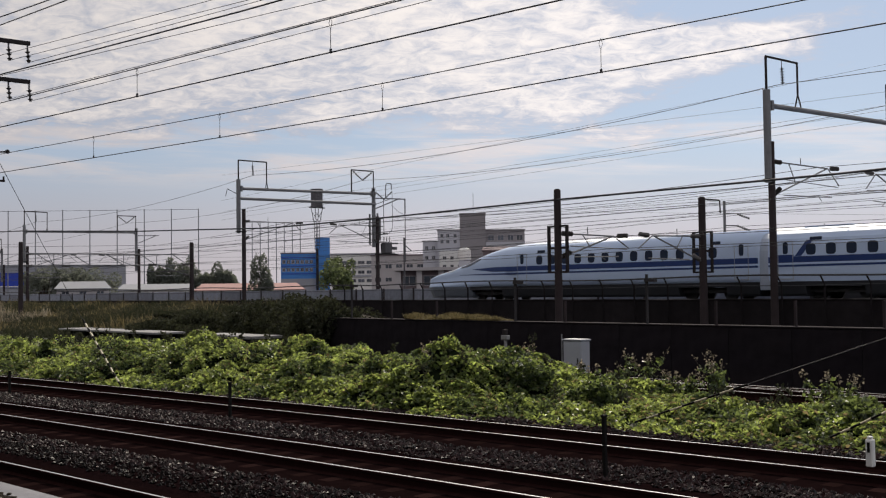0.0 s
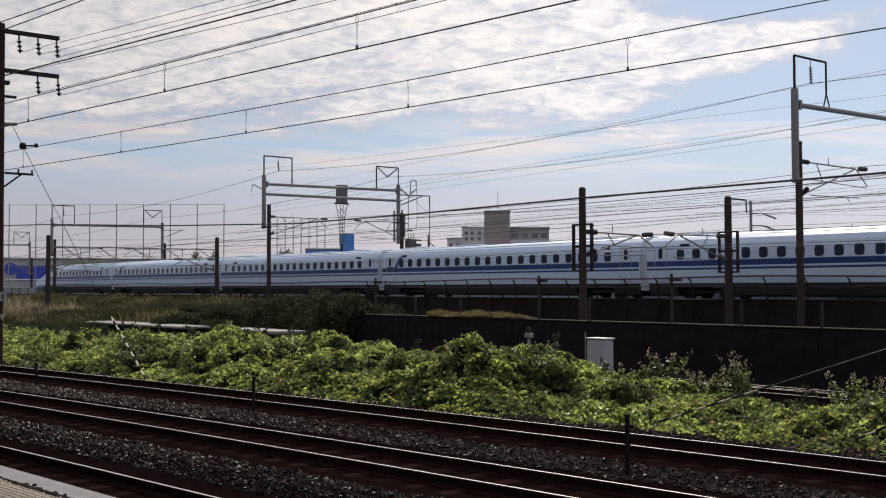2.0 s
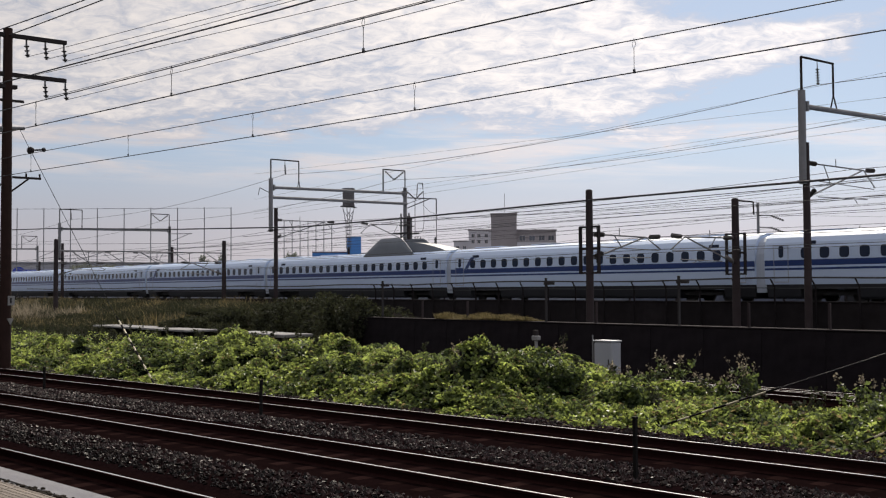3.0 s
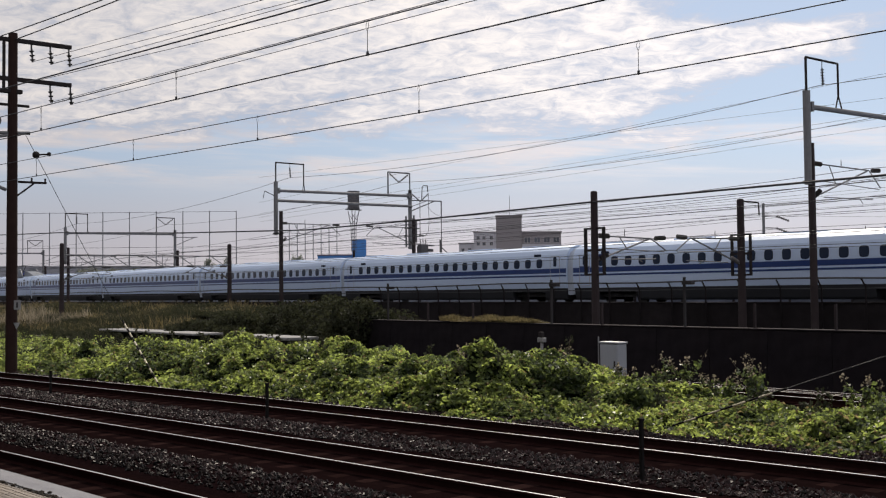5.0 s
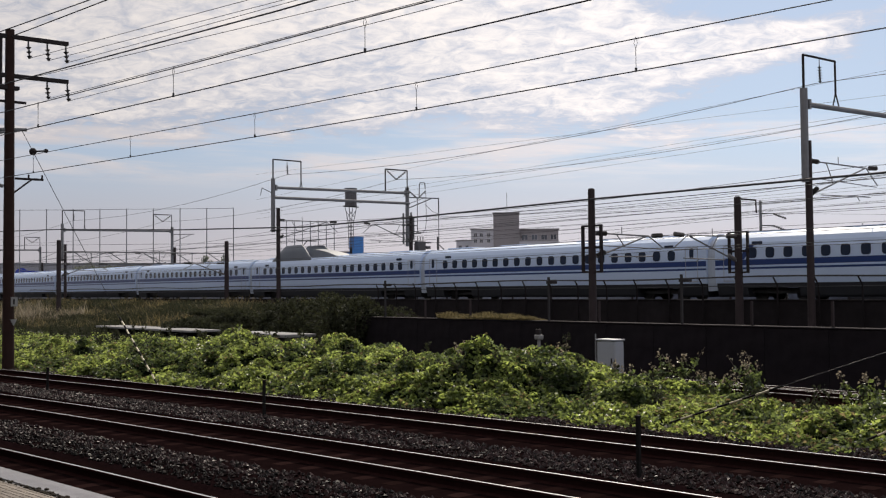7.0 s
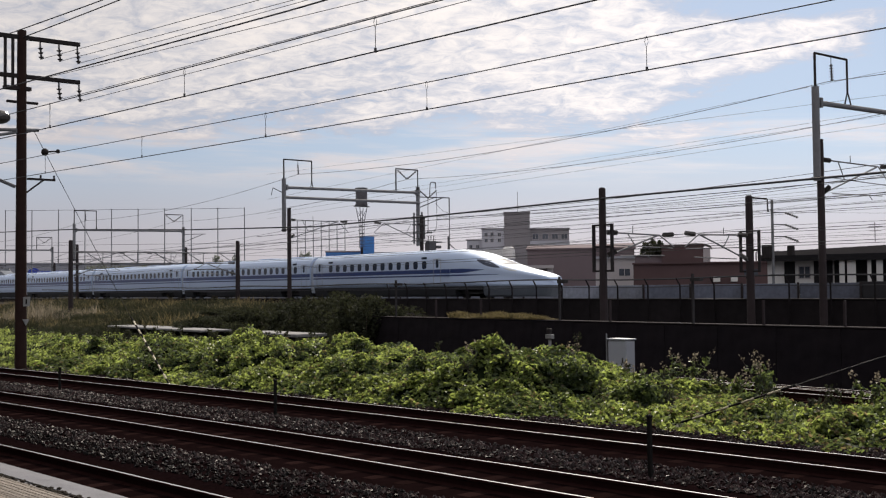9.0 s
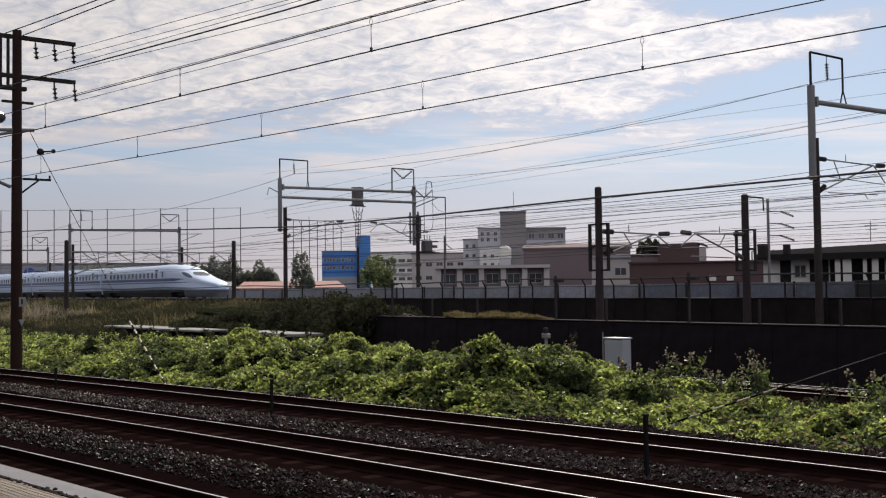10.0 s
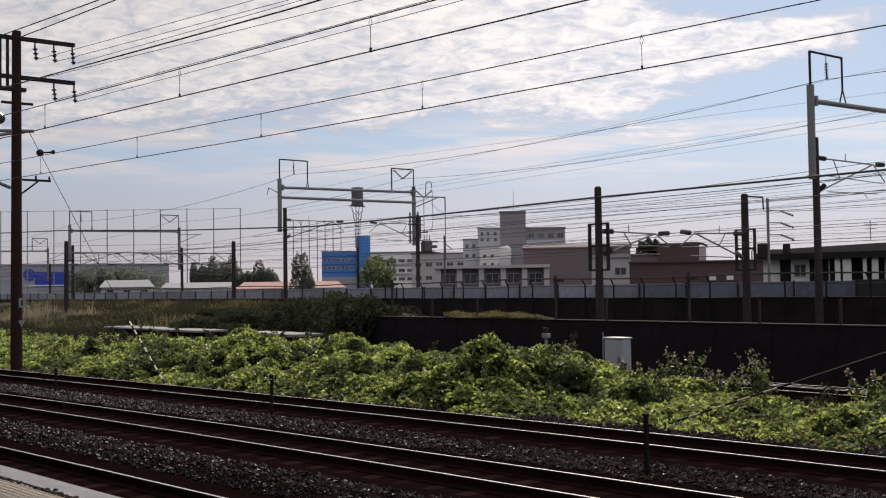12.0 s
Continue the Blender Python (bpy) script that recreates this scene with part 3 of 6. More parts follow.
NOSE_TOP = [(0.0, 1.12), (0.15, 1.40), (0.5, 1.60), (1.2, 1.76), (2.2, 1.95), (3.4, 2.18), (4.6, 2.48), (5.8, 2.86), (7.0, 3.20), (8.2, 3.43), (9.4, 3.55), (10.7, 3.6)]
NOSE_WIDE = [(0.0, 0.30), (0.15, 0.62), (0.5, 0.92), (1.2, 1.20), (2.2, 1.38), (3.4, 1.48), (4.6, 1.55), (5.8, 1.60), (7.0, 1.63), (8.2, 1.655), (9.4, 1.67), (10.7, 1.68)]


def nose_point(s, k):
    """A point of the nose's skin: s metres behind the tip, k from 0 (sill) over 0.5 (top) to 1 (other sill)."""
    f = k * 18
    i = min(int(f), 17)
    full = [(y, z) for y, z in PROFILE] + [(-y, z) for y, z in PROFILE[-2::-1]]
    (y0, z0), (y1, z1) = full[i], full[i + 1]
    y, z = y0 + (y1 - y0) * (f - i), z0 + (z1 - z0) * (f - i)
    top, wide = ramp(NOSE_TOP, s), ramp(NOSE_WIDE, s)
    g = min(1.0, s / 10.7)
    zz = 0.95 + (z - 0.95) * (top - 0.95) / 2.65
    # the lower half swells out, the upper narrows towards the crown
    h = (z - 0.95) / 2.65
    yy = y * wide / 1.68 * (1 - 0.22 * (1 - g) * math.sin(min(1, h) * math.pi))
    return Vector((s, yy, zz))


def nose_patch(s0, s1, k0, k1, ns=8, nk=4, out=0.012, cut=0.0):
    """A thin plate that lies on the nose's skin."""
    bm = bmesh.new()
    rows = []
    for i in range(ns + 1):
        s = s0 + (s1 - s0) * i / ns
        w = 1 - cut * abs(2 * i / ns - 1) ** 2
        row = []
        for j in range(nk + 1):
            k = (k0 + k1) / 2 + (k1 - k0) * (j / nk - 0.5) * w
            p = nose_point(s, k)
            d = (nose_point(s + 0.02, k) - p).cross(nose_point(s, min(1, k + 0.004)) - p)
            d = d.normalized() if d.length > 1e-9 else Vector((0, 0, 1))
            if d.dot(p - Vector((s + 1.0, 0, 1.6))) < 0:
                d = -d
            row.append(bm.verts.new(p + d * out))
        rows.append(row)
    for r, q in zip(rows, rows[1:]):
        for j in range(nk):
            bm.faces.new((r[j], r[j + 1], q[j + 1], q[j]))
    return bm


def skin_at(s, z, side):
    """The nose's skin at height z."""
    lo, hi = 0.0, 0.5
    for _ in range(30):
        m = (lo + hi) / 2
        lo, hi = (m, hi) if nose_point(s, m).z < z else (lo, m)
    p = nose_point(s, lo)
    return Vector((p.x, side * abs(p.y), p.z))


def nose_band(side, s0, s1, a, b, out=0.012):
    """A level stripe on the nose that narrows to a point at s0."""
    bm = bmesh.new()
    rows = []
    for i in range(15):
        s = s0 + (s1 - s0) * i / 14
        w = min(1.0, (i + 0.3) / 9)
        zs = (b - 0.1 - (b - 0.1 - a) * w, b - 0.1 + 0.1 * w) if b - a > 0.2 else (a + 0.04 * (1 - w), b - 0.04 * (1 - w))
        rows.append([bm.verts.new(skin_at(s, z, side) + Vector((0, side * d, 0))) for z, d in ((zs[0], out), (zs[1], out), (zs[1], -0.02), (zs[0], -0.02))])
    for r, q in zip(rows, rows[1:]):
        for k in range(4):
            bm.faces.new((r[k], r[(k + 1) % 4], q[(k + 1) % 4], q[k]))
    bm.faces.new(rows[0])
    bm.faces.new(rows[-1])
    return bm


def rounded(w, h, r=0.1, depth=0.03):
    """An upright plate with rounded corners, facing -y."""
    bm = bmesh.new()
    pts = []
    for cx, cz, a in ((w / 2 - r, h / 2 - r, 0), (-w / 2 + r, h / 2 - r, 90), (-w / 2 + r, -h / 2 + r, 180), (w / 2 - r, -h / 2 + r, 270)):
        for k in range(4):
            t = radians(a + 30 * k)
            pts.append((cx + r * math.cos(t), cz + r * math.sin(t)))
    rings = [[bm.verts.new((x, y, z)) for x, z in pts] for y in (0, depth)]
    n = len(pts)
    for k in range(n):
        bm.faces.new((rings[0][k], rings[0][(k + 1) % n], rings[1][(k + 1) % n], rings[1][k]))
    bm.faces.new(rings[0])
    bm.faces.new(rings[1][::-1])
    return bm


WINDOW = mesh_of(rounded(0.50, 0.54, 0.15), "window", M["train_window"])
DOOR_WINDOW = mesh_of(rounded(0.26, 0.58, 0.1), "door_window", M["train_window"])
DOOR = mesh_of(boxes((-0.42, 0.42, 0.0, 0.02, 0.05, 0.09), (-0.42, -0.39, 0.0, 0.02, 0.09, 1.86), (0.39, 0.42, 0.0, 0.02, 0.09, 1.86), (-0.42, 0.42, 0.0, 0.02, 1.86, 1.9)), "door_frame", M["door_line"])
SIGN = mesh_of(rounded(0.62, 0.16, 0.03), "destination_sign", M["train_window"])


def bogie_mesh():
    bm = boxes((-1.7, 1.7, -1.15, -0.95, 0.42, 0.66), (-1.7, 1.7, 0.95, 1.15, 0.42, 0.66), (-0.5, 0.5, -1.0, 1.0, 0.4, 0.7))
    for x in (-1.25, 1.25):
        for y in (-0.75, 0.75):
            rod(bm, (x, y - 0.07, 0.43), (x, y + 0.07, 0.43), 0.43, n=16)
    return mesh_of(bm, "bogie", M["train_dark"])


BOGIE = bogie_mesh()
STRIPE_Z = ((1.86, 2.15), (1.66, 1.76))


def stripes(parent, x0, x1):
    for side in (-1, 1):
        for (a, b), nm in zip(STRIPE_Z, ("blue_stripe", "thin_blue_stripe")):
            bm = bmesh.new()
            ya, yb = side_y(a) + 0.006, side_y(b) + 0.006
            vs = [bm.verts.new(p) for p in ((x0, side * ya, a), (x1, side * ya, a), (x1, side * yb, b), (x0, side * yb, b),
                                            (x0, side * (ya - 0.02), a), (x1, side * (ya - 0.02), a), (x1, side * (yb - 0.02), b), (x0, side * (yb - 0.02), b))]
            for f in ((0, 1, 2, 3), (4, 5, 6, 7), (0, 1, 5, 4), (2, 3, 7, 6), (1, 2, 6, 5), (0, 3, 7, 4)):
                bm.faces.new([vs[i] for i in f])
            part(nm, bm, M["train_blue"], parent, "dark blue stripe")


def side_things(car, xs, doors):
    for side, turn in ((-1, 0.0), (1, math.pi)):
        def at(me, nm, x, z, out=0.022):
            share(nm, me, car, Matrix.Translation((x, side * (side_y(z) + out), z)) @ Matrix.Rotation(turn, 4, "Z"))
        for x in xs:
            at(WINDOW, "window", x, 2.48)
        for x in doors:
            share("door", DOOR, car, Matrix.Translation((x, side * (side_y(1.8) + 0.012), 1.0)) @ Matrix.Rotation(turn, 4, "Z"))
            at(DOOR_WINDOW, "door_window", x, 2.56)
        for x in (doors[0] + 1.6, doors[-1] - 1.6) if len(doors) > 1 else (doors[0] - 1.6,):
            at(SIGN, "destination_sign", x, 2.98, 0.03)


def under(car, x0, x1, bogies):
    sk = [(1.60, 0.95), (1.57, 0.7), (1.50, 0.35), (1.42, 0.24), (-1.42, 0.24), (-1.50, 0.35), (-1.57, 0.7), (-1.60, 0.95)]
    spans, a = [], x0
    for b in bogies:
        spans.append((a, b - 1.5))
        a = b + 1.5
    spans.append((a, x1))
    for a, b in spans:
        if b - a > 0.4:
            part("skirt", loft([[(x, y, z) for y, z in sk] for x in (a, b)]), M["train_grey"], car, "grey side skirt")
    for b in bogies:
        bm = bmesh.new()
        box(bm, b - 1.5, b + 1.5, -1.58, 1.58, 0.72, 0.95)
        part("bogie_cover", bm, M["train_grey"], car, "grey side skirt")
        share("bogie", BOGIE, car, Matrix.Translation((b, 0, 0)))


def middle_car():
    c = base("train_car", Matrix.Identity(4), "white high-speed train car with dark blue stripes and small windows", "train car", "high-speed train cars")
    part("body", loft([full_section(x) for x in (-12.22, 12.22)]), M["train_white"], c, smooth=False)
    under(c, -12.15, 12.15, (-8.75, 8.75))
    stripes(c, -12.2, 12.2)
    side_things(c, [-9.88 + 1.04 * k for k in range(20)], (-11.25, 11.25))
    for s in (-1, 1):
        # half of the gangway hood between two cars
        part("gangway", loft([[(x, y * 0.93, 0.55 + (z - 0.95) * 1.1) for _, y, z in full_section(x)] for x in sorted((s * 12.2, s * 12.5))]), M["train_hood"], c, "pale grey gangway hood")
    for x in (-9.5, -4.0, 3.0, 8.5):
        part("roof_hatch", boxes((x - 1.3, x + 1.3, -0.7, 0.7, 3.5, 3.64), bevel=0.03), M["train_white"], c, "low roof cover")
    return c


def pantograph(car, x0):
    """Roof cover with tall curved side plates round a current collector at x0, and a long fairing behind them."""
    for side in (-1, 1):
        bm = bmesh.new()
        rows = []
        for i in range(21):
            u = i / 20
            x = x0 + (u - 0.5) * 6.2
            e = min(1.0, u / 0.3, (1 - u) / 0.3)
            h = 1.22 * (0.8 * e + 0.2 * e * (2 - e)) + 0.02
            lean = 0.22 * h
            rows.append([bm.verts.new((x, side * y, z)) for y, z in ((1.40, 3.20), (1.40 - lean * 0.4, 3.30 + h * 0.55), (1.36 - lean, 3.36 + h), (1.28 - lean, 3.36 + h), (1.20, 3.25))])
        for r, q in zip(rows, rows[1:]):
            for k in range(4):
                bm.faces.new((r[k], r[k + 1], q[k + 1], q[k]))
        bm.faces.new(rows[0])
        bm.faces.new(rows[-1][::-1])
        part("side_plate", bm, M["train_cover"], car, "grey curved pantograph side plate", smooth=True)
    secs = []
    for i in range(13):
        u = i / 12
        x = x0 + 2.0 + u * 4.4
        h = 0.72 * (1 - u ** 1.5) + 0.01
        secs.append([(x, 1.1 - 0.25 * h, 3.4), (x, 0.9 - 0.3 * h, 3.5 + h), (x, -0.9 + 0.3 * h, 3.5 + h), (x, -1.1 + 0.25 * h, 3.4)])
    part("roof_fairing", loft(secs), M["train_cover"], car, "grey insulator fairing")
    arm = part("collector_arm", rods(((x0, 0, 3.75), (x0 - 0.9, 0, 4.3), 0.05), ((x0 - 0.9, 0, 4.3), (x0 + 0.3, 0, 4.95), 0.035)), M["steel_dark"], car, "dark collector arm")
    part("collector_head", boxes((x0 + 0.05, x0 + 0.55, -0.9, 0.9, 4.95, 5.02)), M["steel_dark"], arm, "dark collector head")
    part("insulator_base", boxes((x0 - 0.8, x0 + 0.8, -0.5, 0.5, 3.55, 3.78), bevel=0.04), M["train_dark"], car)


def side_logo(car):
    """A plain slanted dark blue mark on each side, with a short bar before it."""
    for side in (-1, 1):
        bm = bmesh.new()
        y = side * (side_y(2.4) + 0.008)
        z0, z1 = 2.16, 2.92
        vs = [bm.verts.new((x, yy, z)) for yy in (y, y - side * 0.03) for x, z in ((-10.75, z0), (-10.4, z0), (-9.75, z1), (-10.1, z1))]
        for f in ((0, 1, 2, 3), (7, 6, 5, 4), (0, 1, 5, 4), (1, 2, 6, 5), (2, 3, 7, 6), (3, 0, 4, 7)):
            bm.faces.new([vs[i] for i in f])
        part("side_mark", bm, M["train_blue"], car, "slanted dark blue mark")
        part("side_mark_bar", boxes((-11.7, -10.8, *sorted((y, y - side * 0.03)), 2.14, 2.24)), M["train_blue"], car, "dark blue bar")


def end_car():
    """Local x runs back from the tip."""
    c = base("train_end_car", Matrix.Identity(4), "white high-speed train end car with long sloping nose", "train car", "high-speed train cars")
    ss = [0.0, 0.06, 0.15, 0.3, 0.5, 0.8, 1.2, 1.7, 2.2, 2.8, 3.4, 4.0, 4.6, 5.2, 5.8, 6.4, 7.0, 7.6, 8.2, 8.8, 9.4, 10.0, 10.7, 27.07]
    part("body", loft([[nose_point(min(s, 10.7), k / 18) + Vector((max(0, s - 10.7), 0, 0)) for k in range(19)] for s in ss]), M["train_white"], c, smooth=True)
    # skirt and snow plough under the nose
    sk = [(1.0, 0.95), (0.97, 0.7), (0.90, 0.35), (0.84, 0.24), (-0.84, 0.24), (-0.90, 0.35), (-0.97, 0.7), (-1.0, 0.95)]
    part("nose_skirt", loft([[(s + (0.95 - z) * 0.55 * max(0, 1 - s / 2), y * ramp(NOSE_WIDE, s) * 0.975, z) for y, z in sk] for s in (0.02, 0.2, 0.6, 1.2, 2.2, 3.4, 4.6, 5.6)]), M["train_skirt"], c, "blue-grey nose skirt")
    under(c, 8.4, 27.0, (7.0, 23.6))
    stripes(c, 9.0, 27.05)
    for side in (-1, 1):
        for (a, b), s0 in zip(STRIPE_Z, (5.6, 4.2)):
            part("nose_stripe", nose_band(side, s0, 9.0, a, b), M["train_blue"], c, "dark blue stripe tapering on the nose")
    for k0, k1 in ((0.27, 0.37), (0.73, 0.63)):
        part("cab_window", nose_patch(4.2, 6.4, k0, k1, ns=12, cut=0.85), M["train_window"], c, "dark slanted cab window")
    part("windscreen", nose_patch(4.1, 5.5, 0.42, 0.58, ns=10, nk=8, cut=0.5), M["train_window"], c, "dark curved windscreen")
    for k0, k1 in ((0.30, 0.36), (0.70, 0.64)):
        part("headlight", nose_patch(2.6, 3.9, k0, k1, ns=8, cut=0.8), M["lamp_glass"], c, "slanted headlight glass")
    side_things(c, [11.9 + 1.04 * k for k in range(13)], (10.4, 26.1))
    part("gangway", loft([[(x, y * 0.93, 0.55 + (z - 0.95) * 1.1) for _, y, z in full_section(x)] for x in (27.05, 27.35)]), M["train_hood"], c, "pale grey gangway hood")
    return c


def build_train():
    """Sixteen cars, listed with the distance of each one's origin behind the leading tip."""
    lead = end_car()
    tail = copy_thing(lead, Matrix.Identity(4))
    plain = middle_car()
    cars = [(lead, 0.0, 0.0)]
    for k in range(2, 16):
        at = TIP + CAR * (k - 2) + CAR / 2
        if k == 3:
            car = plain
        else:
            car = copy_thing(plain, Matrix.Identity(4))
        cars.append((car, at, 0.0))
        if k in (5, 12):
            tagged(car, "white high-speed train car carrying a roof pantograph between curved plates")
            pantograph(car, 5.0 if k == 5 else -6.0)
        if k % 4 == 2 or k == 4:
            side_logo(car)
    cars.append((tail, TIP * 2 + CAR * 14, 180.0))
    return cars


TRAIN = build_train()
# where the leading tip is along the line: seconds, metres
TIP_AT = [(0.0, -58.4), (0.5, -79.3), (1.0, -100.25), (1.5, -121.45), (2.0, -142.7), (2.5, -164.05), (3.0, -185.55), (3.5, -207.6), (4.25, -240.9), (5.0, -274.4), (5.5, -295.2), (6.0, -318.85), (6.5, -339.8), (7.0, -363.75), (7.5, -386.3), (8.25, -420.2), (8.8, -446.2), (9.0, -455.2), (9.5, -476.9), (10.0, -501.0), (10.5, -522.8), (11.0, -546.4), (12.0, -592.0)]


# ---- masts and gantries of the high-speed line ----
def bracket_arm(parent, y0, y1, z, drop=1.5):
    """A hinged cantilever from a mast at y0 out to y1: top tube, stay, steady arm and insulators."""
    s = 1 if y1 > y0 else -1
    a = part("cantilever", rods(((0, y0, z + 0.1), (0, y1, z + 0.05), 0.035), ((0, y0, z - drop), (0, y1 - s * 0.15, z + 0.02), 0.04), ((0, y0 + s * 1.4, z + 0.07), (0, y0 + s * 1.9, z - drop * 0.5), 0.025),
                                ((0, y0 + s * 0.9, z - drop * 0.95), (0, y1 + s * 0.3, z - drop * 0.9), 0.025), ((0, y1 - s * 0.9, z - drop * 0.9), (0, y1 - s * 0.6, z - drop * 1.05), 0.02)), M["steel_grey"], parent, "steel catenary cantilever")
    part("steady_arm", rods(((0, y0 + s * 0.3, z - drop * 0.45), (0, y1 + s * 0.9, z - drop * 0.55), 0.022), ((0, y1, z + 0.05), (0, y1 + s * 1.0, z - drop * 0.5), 0.03), ((0, (y0 + y1) / 2, z + 0.08), (0, (y0 + y1) / 2, z + 0.42), 0.02)), M["steel_grey"], a, "thin steady arm")
    for p, q in (((0, y1 + s * 0.25, z + 0.06), (0, y1 + s * 0.95, z + 0.1)), ((0, y0 + s * 0.1, z + 0.1), (0, y0 + s * 0.75, z + 0.09)), ((0, y0 + s * 0.1, z - drop + 0.05), (0, y0 + s * 0.65, z - drop * 0.74))):
        bm = bmesh.new()
        insulator(bm, p, q, 0.115, 6)
        part("insulator", bm, M["insulator"], a, "ribbed insulator")
    return a


def loop_frame(parent, y0, y1, z0, z1, kind=0):
    f = part("loop_frame", rods(((0, y0, z0), (0, y0, z1), 0.06), ((0, y0, z1), (0, y1, z1), 0.055), ((0, y1, z1), (0, y1, z0 + 0.55), 0.05), ((0, y1, z0 + 0.55), (-0.16, y1, z0 - 0.1), 0.035), ((0, y1, z0 + 0.55), (0.16, y1, z0 - 0.1), 0.035)), M["steel_dark"], parent, "dark steel loop")
    bm = bmesh.new()
    m = (y0 + y1) / 2
    if kind == 0:
        rod(bm, (0, m, z1), (0, m, z1 - 0.35), 0.02, n=6)
        insulator(bm, (0, m, z1 - 0.35), (0, m + 0.05, z1 - 1.15), 0.11, 6)
    else:
        insulator(bm, (0, y0 + 0.15, z1 - 0.1), (0, m, z1 - 0.85), 0.1, 5)
        insulator(bm, (0, y1 - 0.15, z1 - 0.1), (0, m, z1 - 0.85), 0.1, 5)
    part("insulator", bm, M["insulator"], f, "ribbed insulators")


def far_mast_gear(g, dz):
    """Brackets, hook, down-leads and a small transformer on the far mast of a gantry."""
    r = lambda *rs: rods(*[((-0.2, a, b + dz), (-0.2, c, d + dz), w) for a, b, c, d, w in rs], n=6)
    part("bracket", r((57.60, 10.62, 60.95, 10.68, 0.055), (57.70, 11.15, 58.60, 10.55, 0.055), (58.60, 10.55, 59.50, 11.3, 0.05), (57.70, 9.72, 60.10, 10.62, 0.05), (57.70, 10.1, 59.20, 10.6, 0.03)), M["steel_mid"], g, "dark steel bracket")
    part("hook", r((58.75, 10.7, 58.82, 11.85, 0.04), (58.82, 11.85, 58.94, 12.0, 0.04), (58.94, 12.0, 59.40, 12.0, 0.04), (59.40, 12.0, 59.45, 11.45, 0.045)), M["steel_mid"], g, "bent steel hook")
    part("down_lead", r((59.50, 11.3, 59.55, 8.6, 0.022), (59.55, 8.6, 59.45, 7.9, 0.022), (59.45, 7.9, 59.10, 7.5, 0.022), (58.55, 10.55, 58.55, 7.55, 0.03), (59.40, 10.1, 60.20, 9.5, 0.016), (60.20, 9.5, 60.90, 9.3, 0.016)), M["wire"], g, "thin hanging down-lead")
    part("drop_rod", r((60.95, 10.7, 60.95, 9.4, 0.055), (60.95, 9.4, 60.95, 5.0, 0.035)), M["steel_mid"], g, "hanging rod")
    # a bundle of pipes and rungs strapped to the mast
    for y, z0, z1 in ((57.05, 6.5, 9.2), (57.90, 6.3, 9.3), (58.15, 6.9, 8.9)):
        part("conduit", rods(((-0.25, y, z0 + dz), (-0.25, y, z1 + dz), 0.085), n=8), M["steel_grey"], g, "vertical conduit")
    for k in range(4):
        z = 6.7 + 0.7 * k
        part("strap", boxes((-0.36, -0.02, 56.90, 58.35, z + dz, z + dz + 0.07)), M["steel_mid"], g)
    # small transformer on a shelf, with fins and bushings
    t = part("transformer", boxes((-0.3, 0.3, 58.30, 59.10, 5.75 + dz, 6.75 + dz), bevel=0.05), M["steel_mid"], g, "small grey transformer")
    for k in range(6):
        part("fin", boxes((-0.38, -0.3, 58.32 + 0.14 * k, 58.37 + 0.14 * k, 5.85 + dz, 6.6 + dz)), M["steel_dark"], t)
    for y in (58.40, 58.70, 59.00):
        bm = bmesh.new()
        insulator(bm, (0, y, 6.75 + dz), (0, y, 7.2 + dz), 0.085, 3)
        part("bushing", bm, M["insulator"], t, "ribbed bushing")
    bm = bmesh.new()
    insulator(bm, (-0.2, 58.40, 7.5 + dz), (-0.2, 59.00, 7.52 + dz), 0.1, 4)
    part("insulator", bm, M["insulator"], g, "ribbed insulator")
    part("shelf", boxes((-0.4, 0.4, 57.70, 59.70, 5.62 + dz, 5.73 + dz)), M["steel_dark"], g)
    for y0, y1, z0, z1 in ((59.3, 59.75, 6.1, 6.35), (59.35, 59.85, 6.6, 6.72)):
        part("side_box", boxes((-0.2, 0.15, y0, y1, z0 + dz, z1 + dz), bevel=0.02), M["steel_mid"], g)
    part("service_post", rods(((0, 60.65, -0.5), (0, 60.65, 7.2 + dz), 0.075), ((0, 60.65, 6.6 + dz), (0, 61.50, 6.0 + dz), 0.045), n=8), M["steel_mid"], g)


